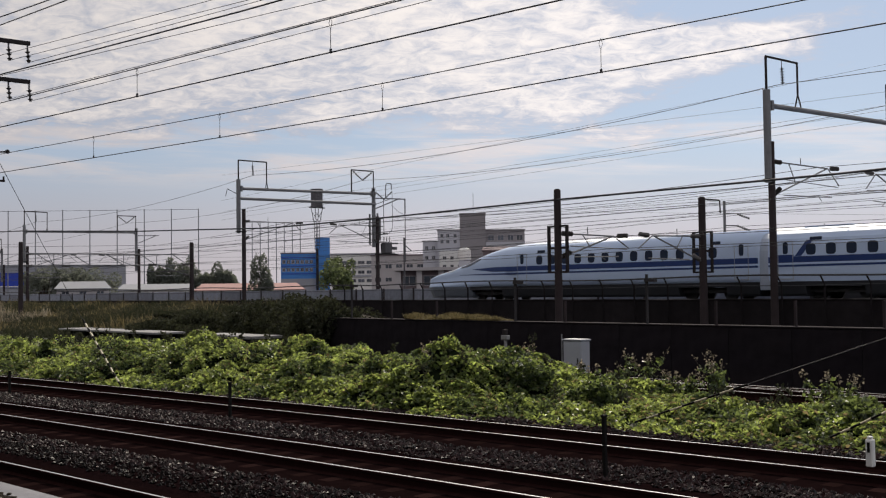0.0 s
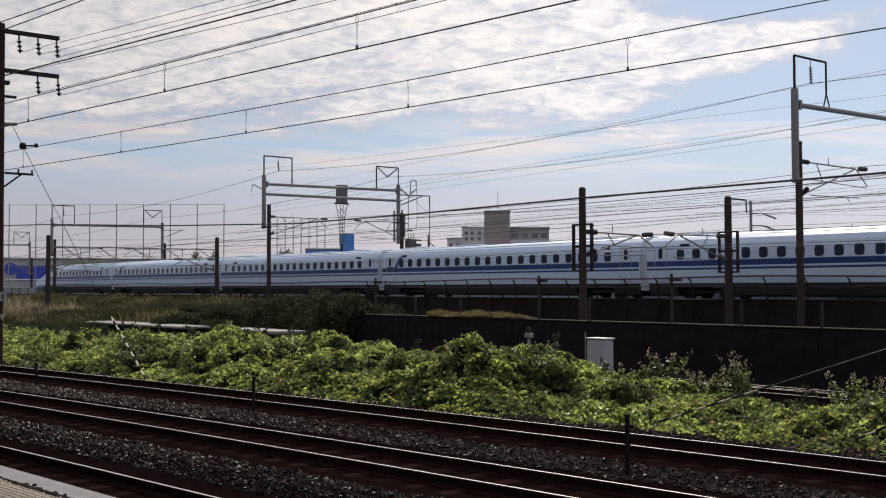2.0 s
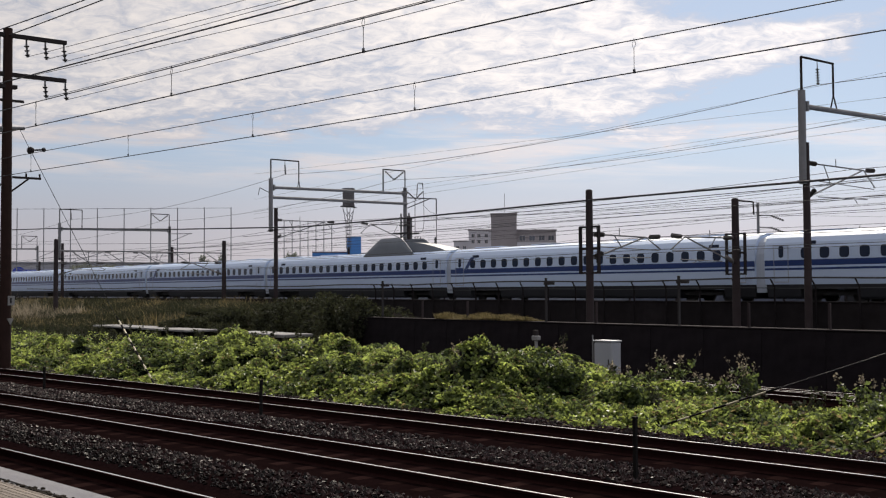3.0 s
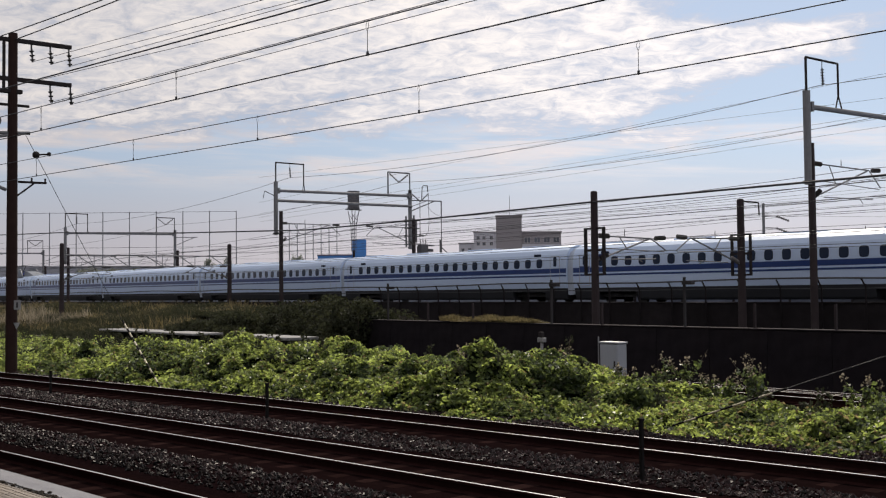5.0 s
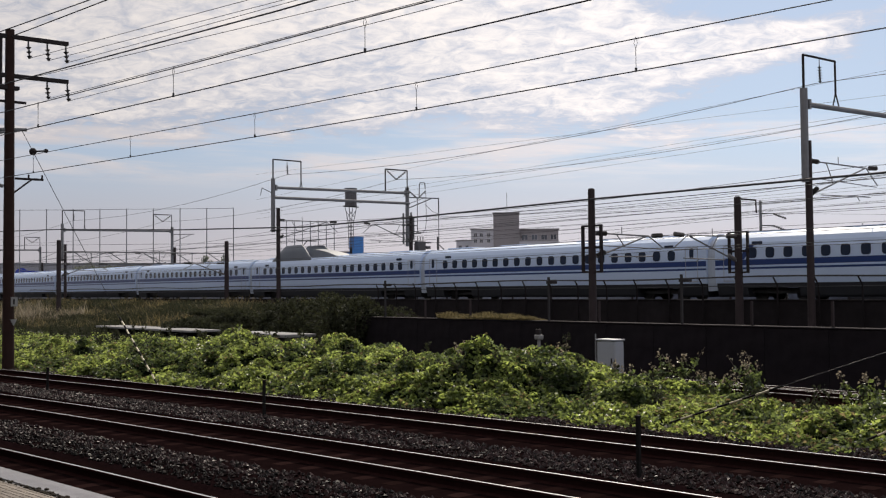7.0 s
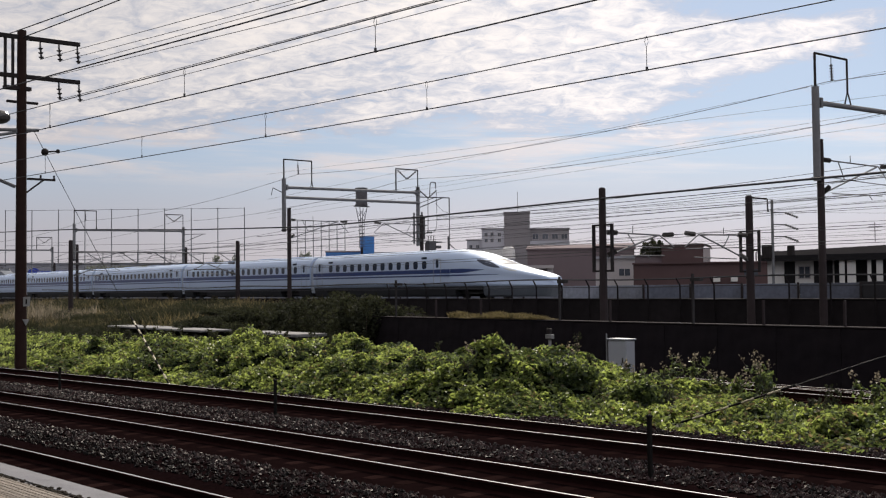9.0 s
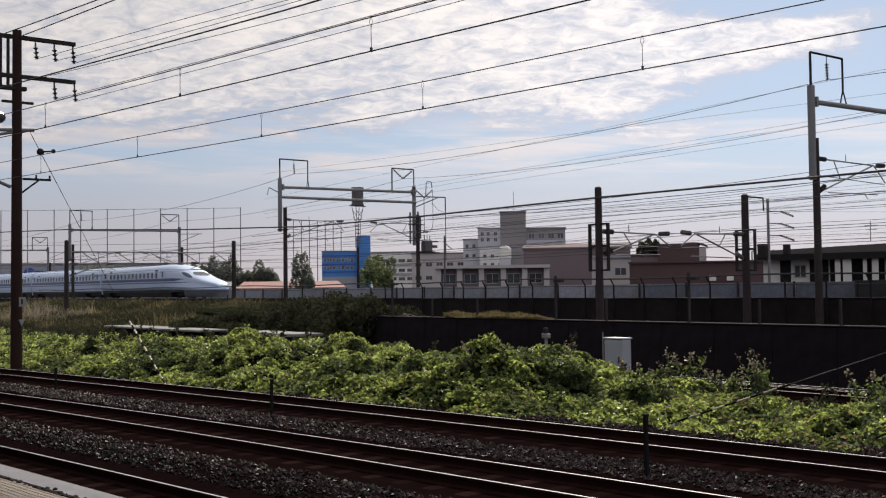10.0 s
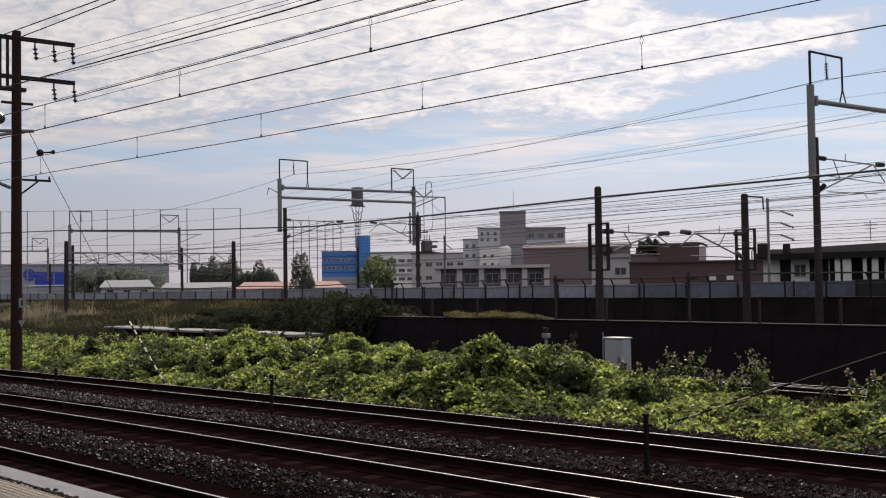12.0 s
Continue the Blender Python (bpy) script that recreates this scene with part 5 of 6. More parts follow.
def weeds():
    # dark sheet below the leaves, painted as the shade in their gaps
    me = grid_mesh("weed_floor", -90, 12, 0, 1, 260, 26, lambda x, y: 0, M["undergrowth_shade"])
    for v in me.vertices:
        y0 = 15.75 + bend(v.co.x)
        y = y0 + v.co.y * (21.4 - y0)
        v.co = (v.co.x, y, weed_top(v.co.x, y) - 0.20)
    tagged(new("weed_floor", me), "near-black sheet under the vines, coloured as the shade between plants", "weeds", kind="stuff")
    rng = np.random.default_rng(11)
    pos = []
    # a thin carpet, and tufted plants that leave dark gaps between them
    while len(pos) < 165000:
        x = -66 + 70 * rng.random() if rng.random() < 0.35 else -42 + 42 * rng.random()
        y0 = 15.75 + bend(x)
        y = y0 + (21.4 - y0) * rng.random()
        if noise.noise((x * 1.5, y * 1.5, 31)) < -0.2:
            continue
        z = weed_top(x, y)
        pos.append((x, y, z - 0.24 + 0.26 * rng.random() ** 1.2))
    for _ in range(1500):
        cx = -66 + 70 * rng.random() if rng.random() < 0.3 else -40 + 41 * rng.random()
        y0 = 15.85 + bend(cx)
        cy = y0 + (21.3 - y0) * rng.random()
        wide, tall = rng.uniform(0.16, 0.40), rng.uniform(0.05, 0.24)
        n = int(230 * wide / 0.3)
        q = rng.normal(0, 0.45, (n, 2))
        top = weed_top(cx, cy) - 0.16
        for a, b in q:
            r = a * a + b * b
            if r < 1:
                pos.append((cx + a * wide, cy + b * wide, top + tall * (1 - r) * (1 - 0.45 * rng.random() ** 2)))
    pos = np.array(pos)
    # patches of deeper green among the bright vines, painting in their shaded hollows
    deep = np.array([noise.noise((a * 0.45, b * 0.6, 12)) + 0.5 * noise.noise((a * 1.7, b * 1.7, 3)) > (-0.02 if ((a + 21.6) / 3.4) ** 2 + ((b - 17.4) / 1.7) ** 2 < 1 else 0.15) for a, b, _ in pos])
    tagged(new("weed_leaves", leaf_cloud("weed_leaves", pos[~deep], 0.08, M["leaf_bright"], rng, 0.5)), "bright green broad-leaved vines sprawling between the tracks", "weeds", kind="stuff")
    tagged(new("weed_leaves", leaf_cloud("weed_leaves", pos[deep], 0.076, M["leaf_mid"], rng, 0.5)), "deep green weeds in patches, standing in for shaded hollows among the vines", "weeds", kind="stuff")
    some = pos[rng.random(len(pos)) < np.where(pos[:, 0] > -15, 0.06, 0.025)] + np.array([0, 0, 0.03])
    tagged(new("withered_leaves", leaf_cloud("withered_leaves", some, 0.075, M["leaf_brown"], rng, 0.5)), "withering yellow-brown leaves among the vines", "weeds", kind="stuff")
    # taller sprigs
    pos, stems = [], bmesh.new()
    for k in range(170):
        x, = rng.uniform(-60, 0, 1)
        y = rng.uniform(max(16.6 + bend(x), 15.2), 21)
        z = weed_top(x, y)
        h = rng.uniform(0.2, 0.55)
        lean = rng.normal(0, 0.12, 2)
        rod(stems, (x, y, z - 0.2), (x + lean[0], y + lean[1], z + h), 0.008, 0.004, n=4)
        for j in range(26):
            t = rng.random()
            pos.append((x + lean[0] * t + rng.normal(0, 0.06), y + lean[1] * t + rng.normal(0, 0.06), z + h * t))
    sp = tagged(new("weed_sprigs", leaf_cloud("weed_sprigs", np.array(pos), 0.075, M["leaf_dark"], rng, 0.3)), "taller leafy sprigs standing out of the vines", "weeds", kind="stuff")
    part("weed_stems", stems, M["bark"], sp)


weeds()


def tall_weed(x, y, top, seed, label):
    """A tall weed: a few leaning stems with leaves and dry seed heads."""
    rng = np.random.default_rng(seed)
    w = base("tall_weed", pose(x, y, 0), label, "weed", "tall weeds")
    bm, pos, dry = bmesh.new(), [], []
    for _ in range(7):
        a = np.array([rng.normal(0, 0.12), rng.normal(0, 0.12), -0.3])
        b = np.array([rng.normal(0, 0.28), rng.normal(0, 0.28), top * rng.uniform(0.7, 1.05)])
        rod(bm, a, b, 0.012, 0.005, n=5)
        for _ in range(70):
            u = rng.random()
            p = a + (b - a) * u + rng.normal(0, 0.07 * (1.2 - u) + 0.02, 3)
            (dry if u > 0.8 else pos).append(p)
    tagged(part("stem", bm, M["bark"], w), kind="stuff")
    o = new("leaves", leaf_cloud("leaves", np.array(pos), 0.085, M["leaf_mid"], rng, 0.2))
    o.parent = w
    tagged(o, kind="stuff")
    o = new("seed_plume", leaf_cloud("seed_plume", np.array(dry), 0.045, M["plume"], rng, 0.1))
    o.parent = w
    tagged(o, kind="stuff")


for k, (x, y, top) in enumerate(((-17.0, 20.3, 1.0), (-14.7, 20.4, 1.0), (-20.4, 20.0, 1.15), (-11.7, 20.0, 0.8), (-18.1, 19.6, 0.7), (-16.0, 20.6, 0.55), (-23.6, 19.6, 1.05), (-21.6, 18.6, 0.95))):
    tall_weed(x, y, top, 200 + k, "tall weed with dry seed heads rising from the vines")


def shrub(x, y, z, rx, ry, rz, material, seed, label, count=5000, size=0.12, name="shrub"):
    """A bush: stems and a crown of leaves over several uneven lobes."""
    rng = np.random.default_rng(seed)
    s = base(name, pose(x, y, z), label, "bush" if name == "shrub" else "tree", "bushes" if name == "shrub" else "trees")
    slim = 0.7 if name == "tree" else 1.0
    lobes = [(rng.uniform(-0.72, 0.72) * rx, rng.uniform(-0.72, 0.72) * ry, rng.uniform(0.3, 0.88) * rz, rng.uniform(0.3, 0.55) * slim) for _ in range(11 if slim == 1.0 else 15)]
    pos = []
    for cx, cy, cz, k in lobes:
        n = int(count * k / 4.5)
        d = rng.normal(size=(n, 3))
        d /= np.linalg.norm(d, axis=1)[:, None]
        r = rng.uniform(0.55, 1.08, (n, 1)) ** 0.6
        p = d * r * k * np.array([rx, ry, rz * 0.75]) + np.array([cx, cy, cz])
        pos.append(p)
    pos = np.concatenate(pos)
    pos = pos[pos[:, 2] > 0.02 * rz]
    o = new("crown", leaf_cloud("crown", pos, size, material, rng, 0.35))
    o.parent = s
    bm = bmesh.new()
    if name == "tree":
        rod(bm, (0, 0, -0.1), (0.1, 0, rz * 0.45), rx * 0.09, rx * 0.05)
    for cx, cy, cz, k in lobes:
        rod(bm, (0, 0, rz * 0.2 if name == "tree" else 0.0), (cx, cy, cz), rx * 0.035, rx * 0.012, n=5)
    part("trunk" if name == "tree" else "stems", bm, M["bark"], s)
    return s


def bank_top(x, y):
    e = min(1.0, max(0.0, (y - 22.5) / 12.0)) * min(1.0, max(0.0, (-50 - x) / 14))
    return -0.5 + e * (WALL_TOP + 0.45) + 0.12 * noise.noise((x * 0.3, y * 0.3, 2))


for i, (x, y, rx, rz) in enumerate(((-43.5, 27.5, 2.4, 1.3), (-46.5, 29, 2.6, 1.45), (-40.5, 27.0, 2.0, 1.25), (-50.5, 29.5, 2.4, 1.2), (-38.8, 26.0, 1.1, 1.5), (-55, 31, 2.5, 1.0), (-59, 31, 2.4, 0.8), (-64, 32, 2.6, 0.9), (-53, 35, 3.0, 1.0), (-70, 33, 2.4, 0.7), (-48, 33, 3, 1.2), (-62, 36, 2.6, 1.15), (-74, 35, 2.8, 1.0), (-82, 34, 2.6, 0.9), (-57, 27.5, 2.4, 0.4), (-68, 28.5, 2.6, 0.35), (-51.5, 33.5, 1.6, 1.5))):
    shrub(x, y, bank_top(x, y) - 0.05, rx, 1.7, rz + 0.45 - bank_top(x, y), M["leaf_dark"], 40 + i, "dark overgrown shrub on the bank below the viaduct", 5200, 0.11)


# leafy clumps standing out of the vines
for i, (x, y, rx, rz) in enumerate(((-20.3, 17.0, 0.9, 0.6), (-19.2, 17.2, 0.8, 0.62), (-19.7, 18.4, 0.7, 0.55), (-18.4, 17.9, 0.8, 0.6), (-15.6, 17.6, 0.6, 0.6), (-13.2, 17.8, 0.55, 0.55), (-16.6, 19.4, 0.7, 0.6), (-10.2, 18.2, 0.7, 0.6))):
    z = min(weed_top(x, y), 0.55)
    shrub(x, y, z - 0.4, rx, rx, rz, M["leaf_mid"], 90 + i, "upright dark green weed clump among the vines", 1500, 0.085)


def grass(name, count, seed, area, height, material, label, spread=0.1):
    """Blades: thin tapering triangles, leaning."""
    rng = np.random.default_rng(seed)
    x0, x1, y0, y1 = area
    x, y = rng.uniform(x0, x1, count), rng.uniform(y0, y1, count)
    z = np.array([bank_top(a, b) if a < -38.6 else WALL_TOP - 0.02 for a, b in zip(x, y)])
    patch = np.array([0.35 + 1.1 * max(0, noise.noise((a * 0.3, b * 0.3, seed)) + 0.25) + 0.5 * noise.noise((a * 1.1, b * 1.1, seed)) for a, b in zip(x, y)])
    h = height * rng.uniform(0.5, 1.3, count) * np.maximum(patch, 0.08)
    a = rng.random(count) * math.tau
    w = 0.018 + 0.03 * rng.random(count)
    lx, ly = rng.normal(0, spread, count), rng.normal(0, spread, count)
    p0 = np.stack([x + w * np.cos(a), y + w * np.sin(a), z], 1)
    p1 = np.stack([x - w * np.cos(a), y - w * np.sin(a), z], 1)
    p2 = np.stack([x + lx, y + ly, z + h], 1)
    vs = np.stack([p0, p1, p2], 1).reshape(-1, 3)
    me = bpy.data.meshes.new(name)
    me.from_pydata(vs.tolist(), [], np.arange(count * 3).reshape(-1, 3).tolist())
    me.materials.append(material)
    return tagged(new(name, me), label, "grass", kind="stuff")


grass("bank_grass", 13000, 21, (-118, -56, 25, 40), 0.62, M["dry_grass"], "tall dry yellow grass on the bank", 0.34)
grass("bank_weeds", 95000, 22, (-115, -54, 22.5, 40), 0.5, M["leaf_dark"], "dark green grass on the bank", 0.3)
grass("pampas_grass", 1700, 24, (-94, -82, 26.5, 31), 1.05, M["plume"], "pale feathery grass tufts on the bank", 0.35)
grass("wall_grass", 9000, 23, (-33.2, -28.0, 26.05, 26.8), 0.30, M["dry_grass"], "yellow grass tuft on the retaining wall", 0.12)


# ---- things beside the tracks ----
def cabinet():
    c = base("equipment_cabinet", pose(-22.3, 23.95, -0.45), "white steel trackside equipment cabinet", "cabinet")
    part("body", boxes((-0.36, 0.36, -0.2, 0.2, 0.1, 1.36), bevel=0.03), M["cabinet"], c)
    part("roof", boxes((-0.39, 0.39, -0.23, 0.23, 1.36, 1.41), bevel=0.02), M["cabinet"], c)
    d = part("door", boxes((-0.33, 0.33, -0.218, -0.2, 0.18, 1.3), bevel=0.008), M["cabinet"], c)
    part("handle", boxes((0.22, 0.26, -0.235, -0.218, 0.7, 0.86)), M["steel_dark"], d)
    part("plinth", boxes((-0.39, 0.39, -0.23, 0.23, -0.1, 0.1)), M["slab"], c)
    part("side_rod", rods(((-0.5, -0.1, -0.1), (-0.5, -0.1, 1.55), 0.02)), M["steel_grey"], c)


cabinet()


def small_post():
    p = base("signal_post", pose(-25.4, 24.0, -0.5), "small pale post with a box head beside the track", "post")
    part("post", rods(((0, 0, 0), (0, 0, 1.35), 0.05)), M["slab"], p)
    part("head", boxes((-0.13, 0.13, -0.09, 0.09, 1.35, 1.5), bevel=0.02), M["white_paint"], p)
    part("cap", boxes((-0.1, 0.06, -0.07, 0.07, 1.5, 1.68), bevel=0.02), M["steel_dark"], p)


small_post()


def stub(x, y, h):
    s = base("marker_post", pose(x, y, -0.3), "short black marker post in the ballast", "marker post", "marker posts")
    part("post", boxes((-0.028, 0.028, -0.028, 0.028, 0, h), bevel=0.006), M["black"], s)
    part("post_cap", boxes((-0.036, 0.036, -0.036, 0.036, h, h + 0.04), bevel=0.008), M["black"], s)


stub(-20.2, 11.26, 0.88)
stub(-10.17, 11.45, 0.97)
stub(-29.4, 9.9, 0.75)


def white_marker():
    p = base("distance_post", pose(-7.85, 14.3, -0.06), "small white distance post in the ballast", "marker post")
    part("post", boxes((-0.05, 0.05, -0.05, 0.05, 0, 0.38), bevel=0.012), M["white_marker"], p)
    part("cap", boxes((-0.035, 0.035, -0.035, 0.035, 0.38, 0.42), bevel=0.01), M["white_marker"], p)
    part("mark_bar", boxes((-0.02, 0.02, -0.056, -0.05, 0.2, 0.34)), M["black"], p)


white_marker()


def striped_guy(a, b, r=0.045, bands=12, lo=0.0, hi=1.0):
    """A guy wire in a yellow and black sleeve."""
    g = base("guy_wire", Matrix.Identity(4), "guy wire in a yellow and black striped sleeve", "guy wire", "guy wires")
    a, b = Vector(a), Vector(b)
    part("wire_core", rods((a, b, 0.007)), M["wire"], g)
    for k in range(bands):
        p, q = a.lerp(b, lo + (hi - lo) * k / bands), a.lerp(b, lo + (hi - lo) * (k + 1) / bands)
        part("sleeve", rods((p, q, r)), M["yellow"] if k % 2 else M["black"], g)


striped_guy((-28.2, 12.6, -0.3), (-31.2, 12.6, 1.73), 0.026, 17)
striped_guy((-12.6, 15.0, 0.1), (-6.2, 15.0, 2.28), 0.017, 9, 0.0, 0.36)
striped_guy((-8.6, 14.55, 0.25), (-4.0, 14.9, 2.6), 0.017, 9, 0.0, 0.3)


def slab_bench():
    s = base("concrete_slab", Matrix.Identity(4), "long pale concrete slab on dark supports by the bank", "concrete slab")
    m = pose(-59.5, 26, 0.42)
    s.matrix_basis = m
    part("slab", boxes((-6.4, 6.6, -0.9, 0.9, -0.08, 0.03), bevel=0.02), M["slab"], s)
    for x in (-5.5, -1.8, 1.9, 5.6):
        part("support", boxes((x - 0.25, x + 0.25, -0.8, 0.8, -1.0, -0.09)), M["viaduct"], s)
    s2 = base("concrete_slab", pose(-44.5, 25.2, 0.5), "pale concrete slab half hidden by vines", "concrete slab")
    part("slab", boxes((-2.6, 2.6, -0.8, 0.8, -0.09, 0.05), bevel=0.02), M["slab"], s2)
    part("support", boxes((-2.3, 2.3, -0.7, 0.7, -1.0, -0.09)), M["viaduct"], s2)


slab_bench()


# ---- buildings behind the line ----
PANE = {}


def pane(w, h):
    """A shared window mesh: frame bars round a recessed glass."""
    key = (round(w, 2), round(h, 2))
    if key not in PANE:
        fr = mesh_of(boxes((-w / 2, w / 2, -0.05, 0.1, -h / 2, -h / 2 + 0.08), (-w / 2, w / 2, -0.05, 0.1, h / 2 - 0.08, h / 2), (-w / 2, -w / 2 + 0.07, -0.05, 0.1, -h / 2, h / 2), (w / 2 - 0.07, w / 2, -0.05, 0.1, -h / 2, h / 2), (-0.03, 0.03, -0.04, 0.1, -h / 2, h / 2)), "window", M["beige_wall_hazed"])
        gl = mesh_of(boxes((-w / 2 + 0.05, w / 2 - 0.05, -0.02, 0.06, -h / 2 + 0.05, h / 2 - 0.05)), "pane", M["glass"])
        PANE[key] = (fr, gl)
    return PANE[key]


def window(parent, x, y, z, w, h, turn=0.0):
    fr, gl = pane(w, h)
    f = share("window", fr, parent, Matrix.Translation((x, y, z)) @ Matrix.Rotation(turn, 4, "Z"))
    share("pane", gl, f)
    return f


def facing(name, x, y, yaw, label, category="building"):
    """A building's base turned to face along its bearing; its local x runs to the right, its front is y = 0."""
    return base(name, pose(x, y, -0.5, 0, 0, yaw), label, category, "buildings behind the line")


def solid(b, name, x0, x1, y0, y1, z0, z1, m, label="", bevel=0.0):
    return part(name, boxes((x0, x1, y0, y1, z0 + 0.5, z1 + 0.5), bevel=bevel), M[m], b, label)


def rows_of_windows(b, xs, y, zs, w, h):
    for z in zs:
        for x in xs:
            window(b, x, y, z + 0.5, w, h)


def apartment():
    b = facing("apartment_building", -168.5, 150.6, 48.2, "grey concrete apartment block with a tall square stair tower")
    solid(b, "wall", -10.5, -7.4, 0, 9, -0.5, 12.5, "apt_wall")
    solid(b, "wall", -7.4, -2.75, -1.0, 9, -0.5, 14.7, "apt_wall", "pale side wing")
    solid(b, "tower", -2.8, 2.45, -1.4, 7, -0.5, 18.0, "apt_tower", "windowless stair tower")
    solid(b, "tower_cap", -2.95, 2.6, -1.55, 7.1, 18.0, 18.2, "apt_tower")
    solid(b, "wall", 2.4, 10.5, 0, 9, -0.5, 14.6, "apt_tower")
    solid(b, "parapet", -7.55, -2.8, -1.15, 9.1, 14.7, 14.9, "apt_tower")
    solid(b, "parapet", 2.5, 10.7, -0.15, 9.1, 14.6, 14.85, "apt_tower")
    solid(b, "parapet", -10.65, -7.5, -0.15, 9.1, 12.5, 12.7, "apt_tower")
    rows_of_windows(b, (-6.5, -5.3, -3.8), -1.02, (7.4, 9.9, 12.4, 13.6), 0.7, 0.8)
    rows_of_windows(b, (-9.7, -8.3), -0.02, (6.8, 9.2, 11.2), 0.7, 0.8)
    for z in (8.2, 10.7, 13.2):
        solid(b, "balcony", 2.5, 10.5, -1.2, -0.02, z - 1.9, z - 1.0, "apt_wall")
        rows_of_windows(b, (3.6, 5.6, 7.6, 9.5), -0.02, (z - 0.1,), 1.3, 1.2)
    # lower block before it
    solid(b, "annex", -6.9, -0.9, -6, -3, -0.5, 10.4, "white_wall", "pale lower annex")
    rows_of_windows(b, (-5.9, -4.4, -2.9, -1.7), -6.02, (7.2, 8.9), 0.7, 0.7)
    part("mast", rods(((0, 2, 18.5), (0, 2, 23), 0.05)), M["net_pole"], b)
    # round water tank on a short shaft beside the long hall
    t = facing("water_tank", -112.8, 99.1, 48.2, "pale round water tank on a square shaft", "water tank")
    solid(t, "shaft", -0.8, 0.8, 0, 1.6, -0.5, 6.6, "apt_wall")
    bm = bmesh.new()
    rod(bm, (0, 0.8, 7.1), (0, 0.8, 8.4), 0.92, 0.86, n=18)
    rod(bm, (0, 0.8, 8.4), (0, 0.8, 8.8), 0.86, 0.4, n=18)
    part("tank", bm, M["white_wall"], t)


apartment()


def blue_hall():
    b = facing("warehouse", -246.3, 158.7, 57.2, "bright blue clad hall with long window bands")
    solid(b, "wall", -5.3, 5.3, 0, 16, 6.0, 12.6, "blue_wall")
    solid(b, "roof", -5.4, 5.4, -0.1, 16, 12.6, 12.9, "purple_wall")
    solid(b, "plinth", -5.3, 5.3, -0.1, 16, -0.5, 6.0, "grey_wall", "grey ground floor")
    solid(b, "stair_head", 3.9, 7.6, -1.2, 5, -0.5, 16.8, "blue_wall", "blue stair tower")
    rows_of_windows(b, (-4.5, -3.3, -2.1, -0.9, 0.3, 1.5, 2.7), -0.02, (8.35, 10.45), 0.85, 0.95)
    for z in (7.2, 9.3, 11.5):
        solid(b, "band", -5.3, 3.9, -0.12, -0.01, z, z + 0.18, "blue_deep", "darker blue band")
    o = facing("office_building", -230.7, 167.3, 54.0, "pale office block with rows of windows")
    solid(o, "wall", -8.2, 8.4, 0, 12, -0.5, 11.9, "white_wall")
    solid(o, "roof", -8.4, 8.6, -0.2, 12.2, 11.9, 12.3, "grey_wall")
    rows_of_windows(o, (-6.8, -4.6, -2.4, -0.2, 2.0, 4.2, 6.4), -0.02, (5.2, 7.4, 9.9), 1.7, 0.9)
    for z in (6.2, 8.6):
        solid(o, "band", -8.2, 8.4, -0.3, -0.01, z, z + 0.5, "grey_wall", "grey balcony band")
    o = facing("office_building", -196.0, 154.0, 51.6, "low beige-grey office block")
    solid(o, "wall", -7.5, 7.0, 0, 10, -0.5, 10.4, "beige_wall_hazed")
    solid(o, "roof", -7.7, 7.2, -0.2, 10.2, 10.4, 10.7, "purple_wall")
    rows_of_windows(o, (-6, -3.6, -1.2, 1.2, 3.6, 6.0), -0.02, (5.0, 8.0), 1.5, 1.0)


blue_hall()


def low_building():
    b = facing("low_building", -106.3, 91.1, 49.4, "low beige building with a flat canopy on piers")
    solid(b, "wall", -7.0, 7.2, 0.8, 6, -0.5, 5.0, "purple_wall")
    solid(b, "canopy", -7.3, 7.4, -0.4, 6.2, 5.0, 5.4, "beige_wall_hazed", "flat pale canopy")
    for x in (-6.8, -4.1, -1.3, 1.5, 4.2, 7.0):
        solid(b, "pier", x - 0.35, x + 0.35, 0, 0.6, -0.5, 5.0, "beige_wall_hazed")
    rows_of_windows(b, (-5.4, -2.7, 0.1, 2.8, 5.6), 0.78, (3.7,), 1.7, 1.3)
    h = facing("warehouse", -106.5, 105.6, 45.2, "long windowless grey-brown hall")
    solid(h, "wall", -6.5, 7.9, 0, 12, -0.5, 7.9, "purple_wall")
    bm = bmesh.new()
    vs = [bm.verts.new(c) for c in ((-6.7, -0.2, 8.4), (8.1, -0.2, 8.4), (8.1, 6, 9.2), (-6.7, 6, 9.0), (-6.7, 12.2, 8.4), (8.1, 12.2, 8.4), (-6.7, -0.2, 8.2), (8.1, -0.2, 8.2), (8.1, 12.2, 8.2), (-6.7, 12.2, 8.2))]
    for f in ((0, 1, 2, 3), (3, 2, 5, 4), (0, 1, 7, 6), (4, 5, 8, 9), (6, 7, 8, 9), (0, 3, 4, 9, 6), (1, 2, 5, 8, 7)):
        bm.faces.new([vs[i] for i in f])
    part("roof", bm, M["purple_wall"], h)


low_building()


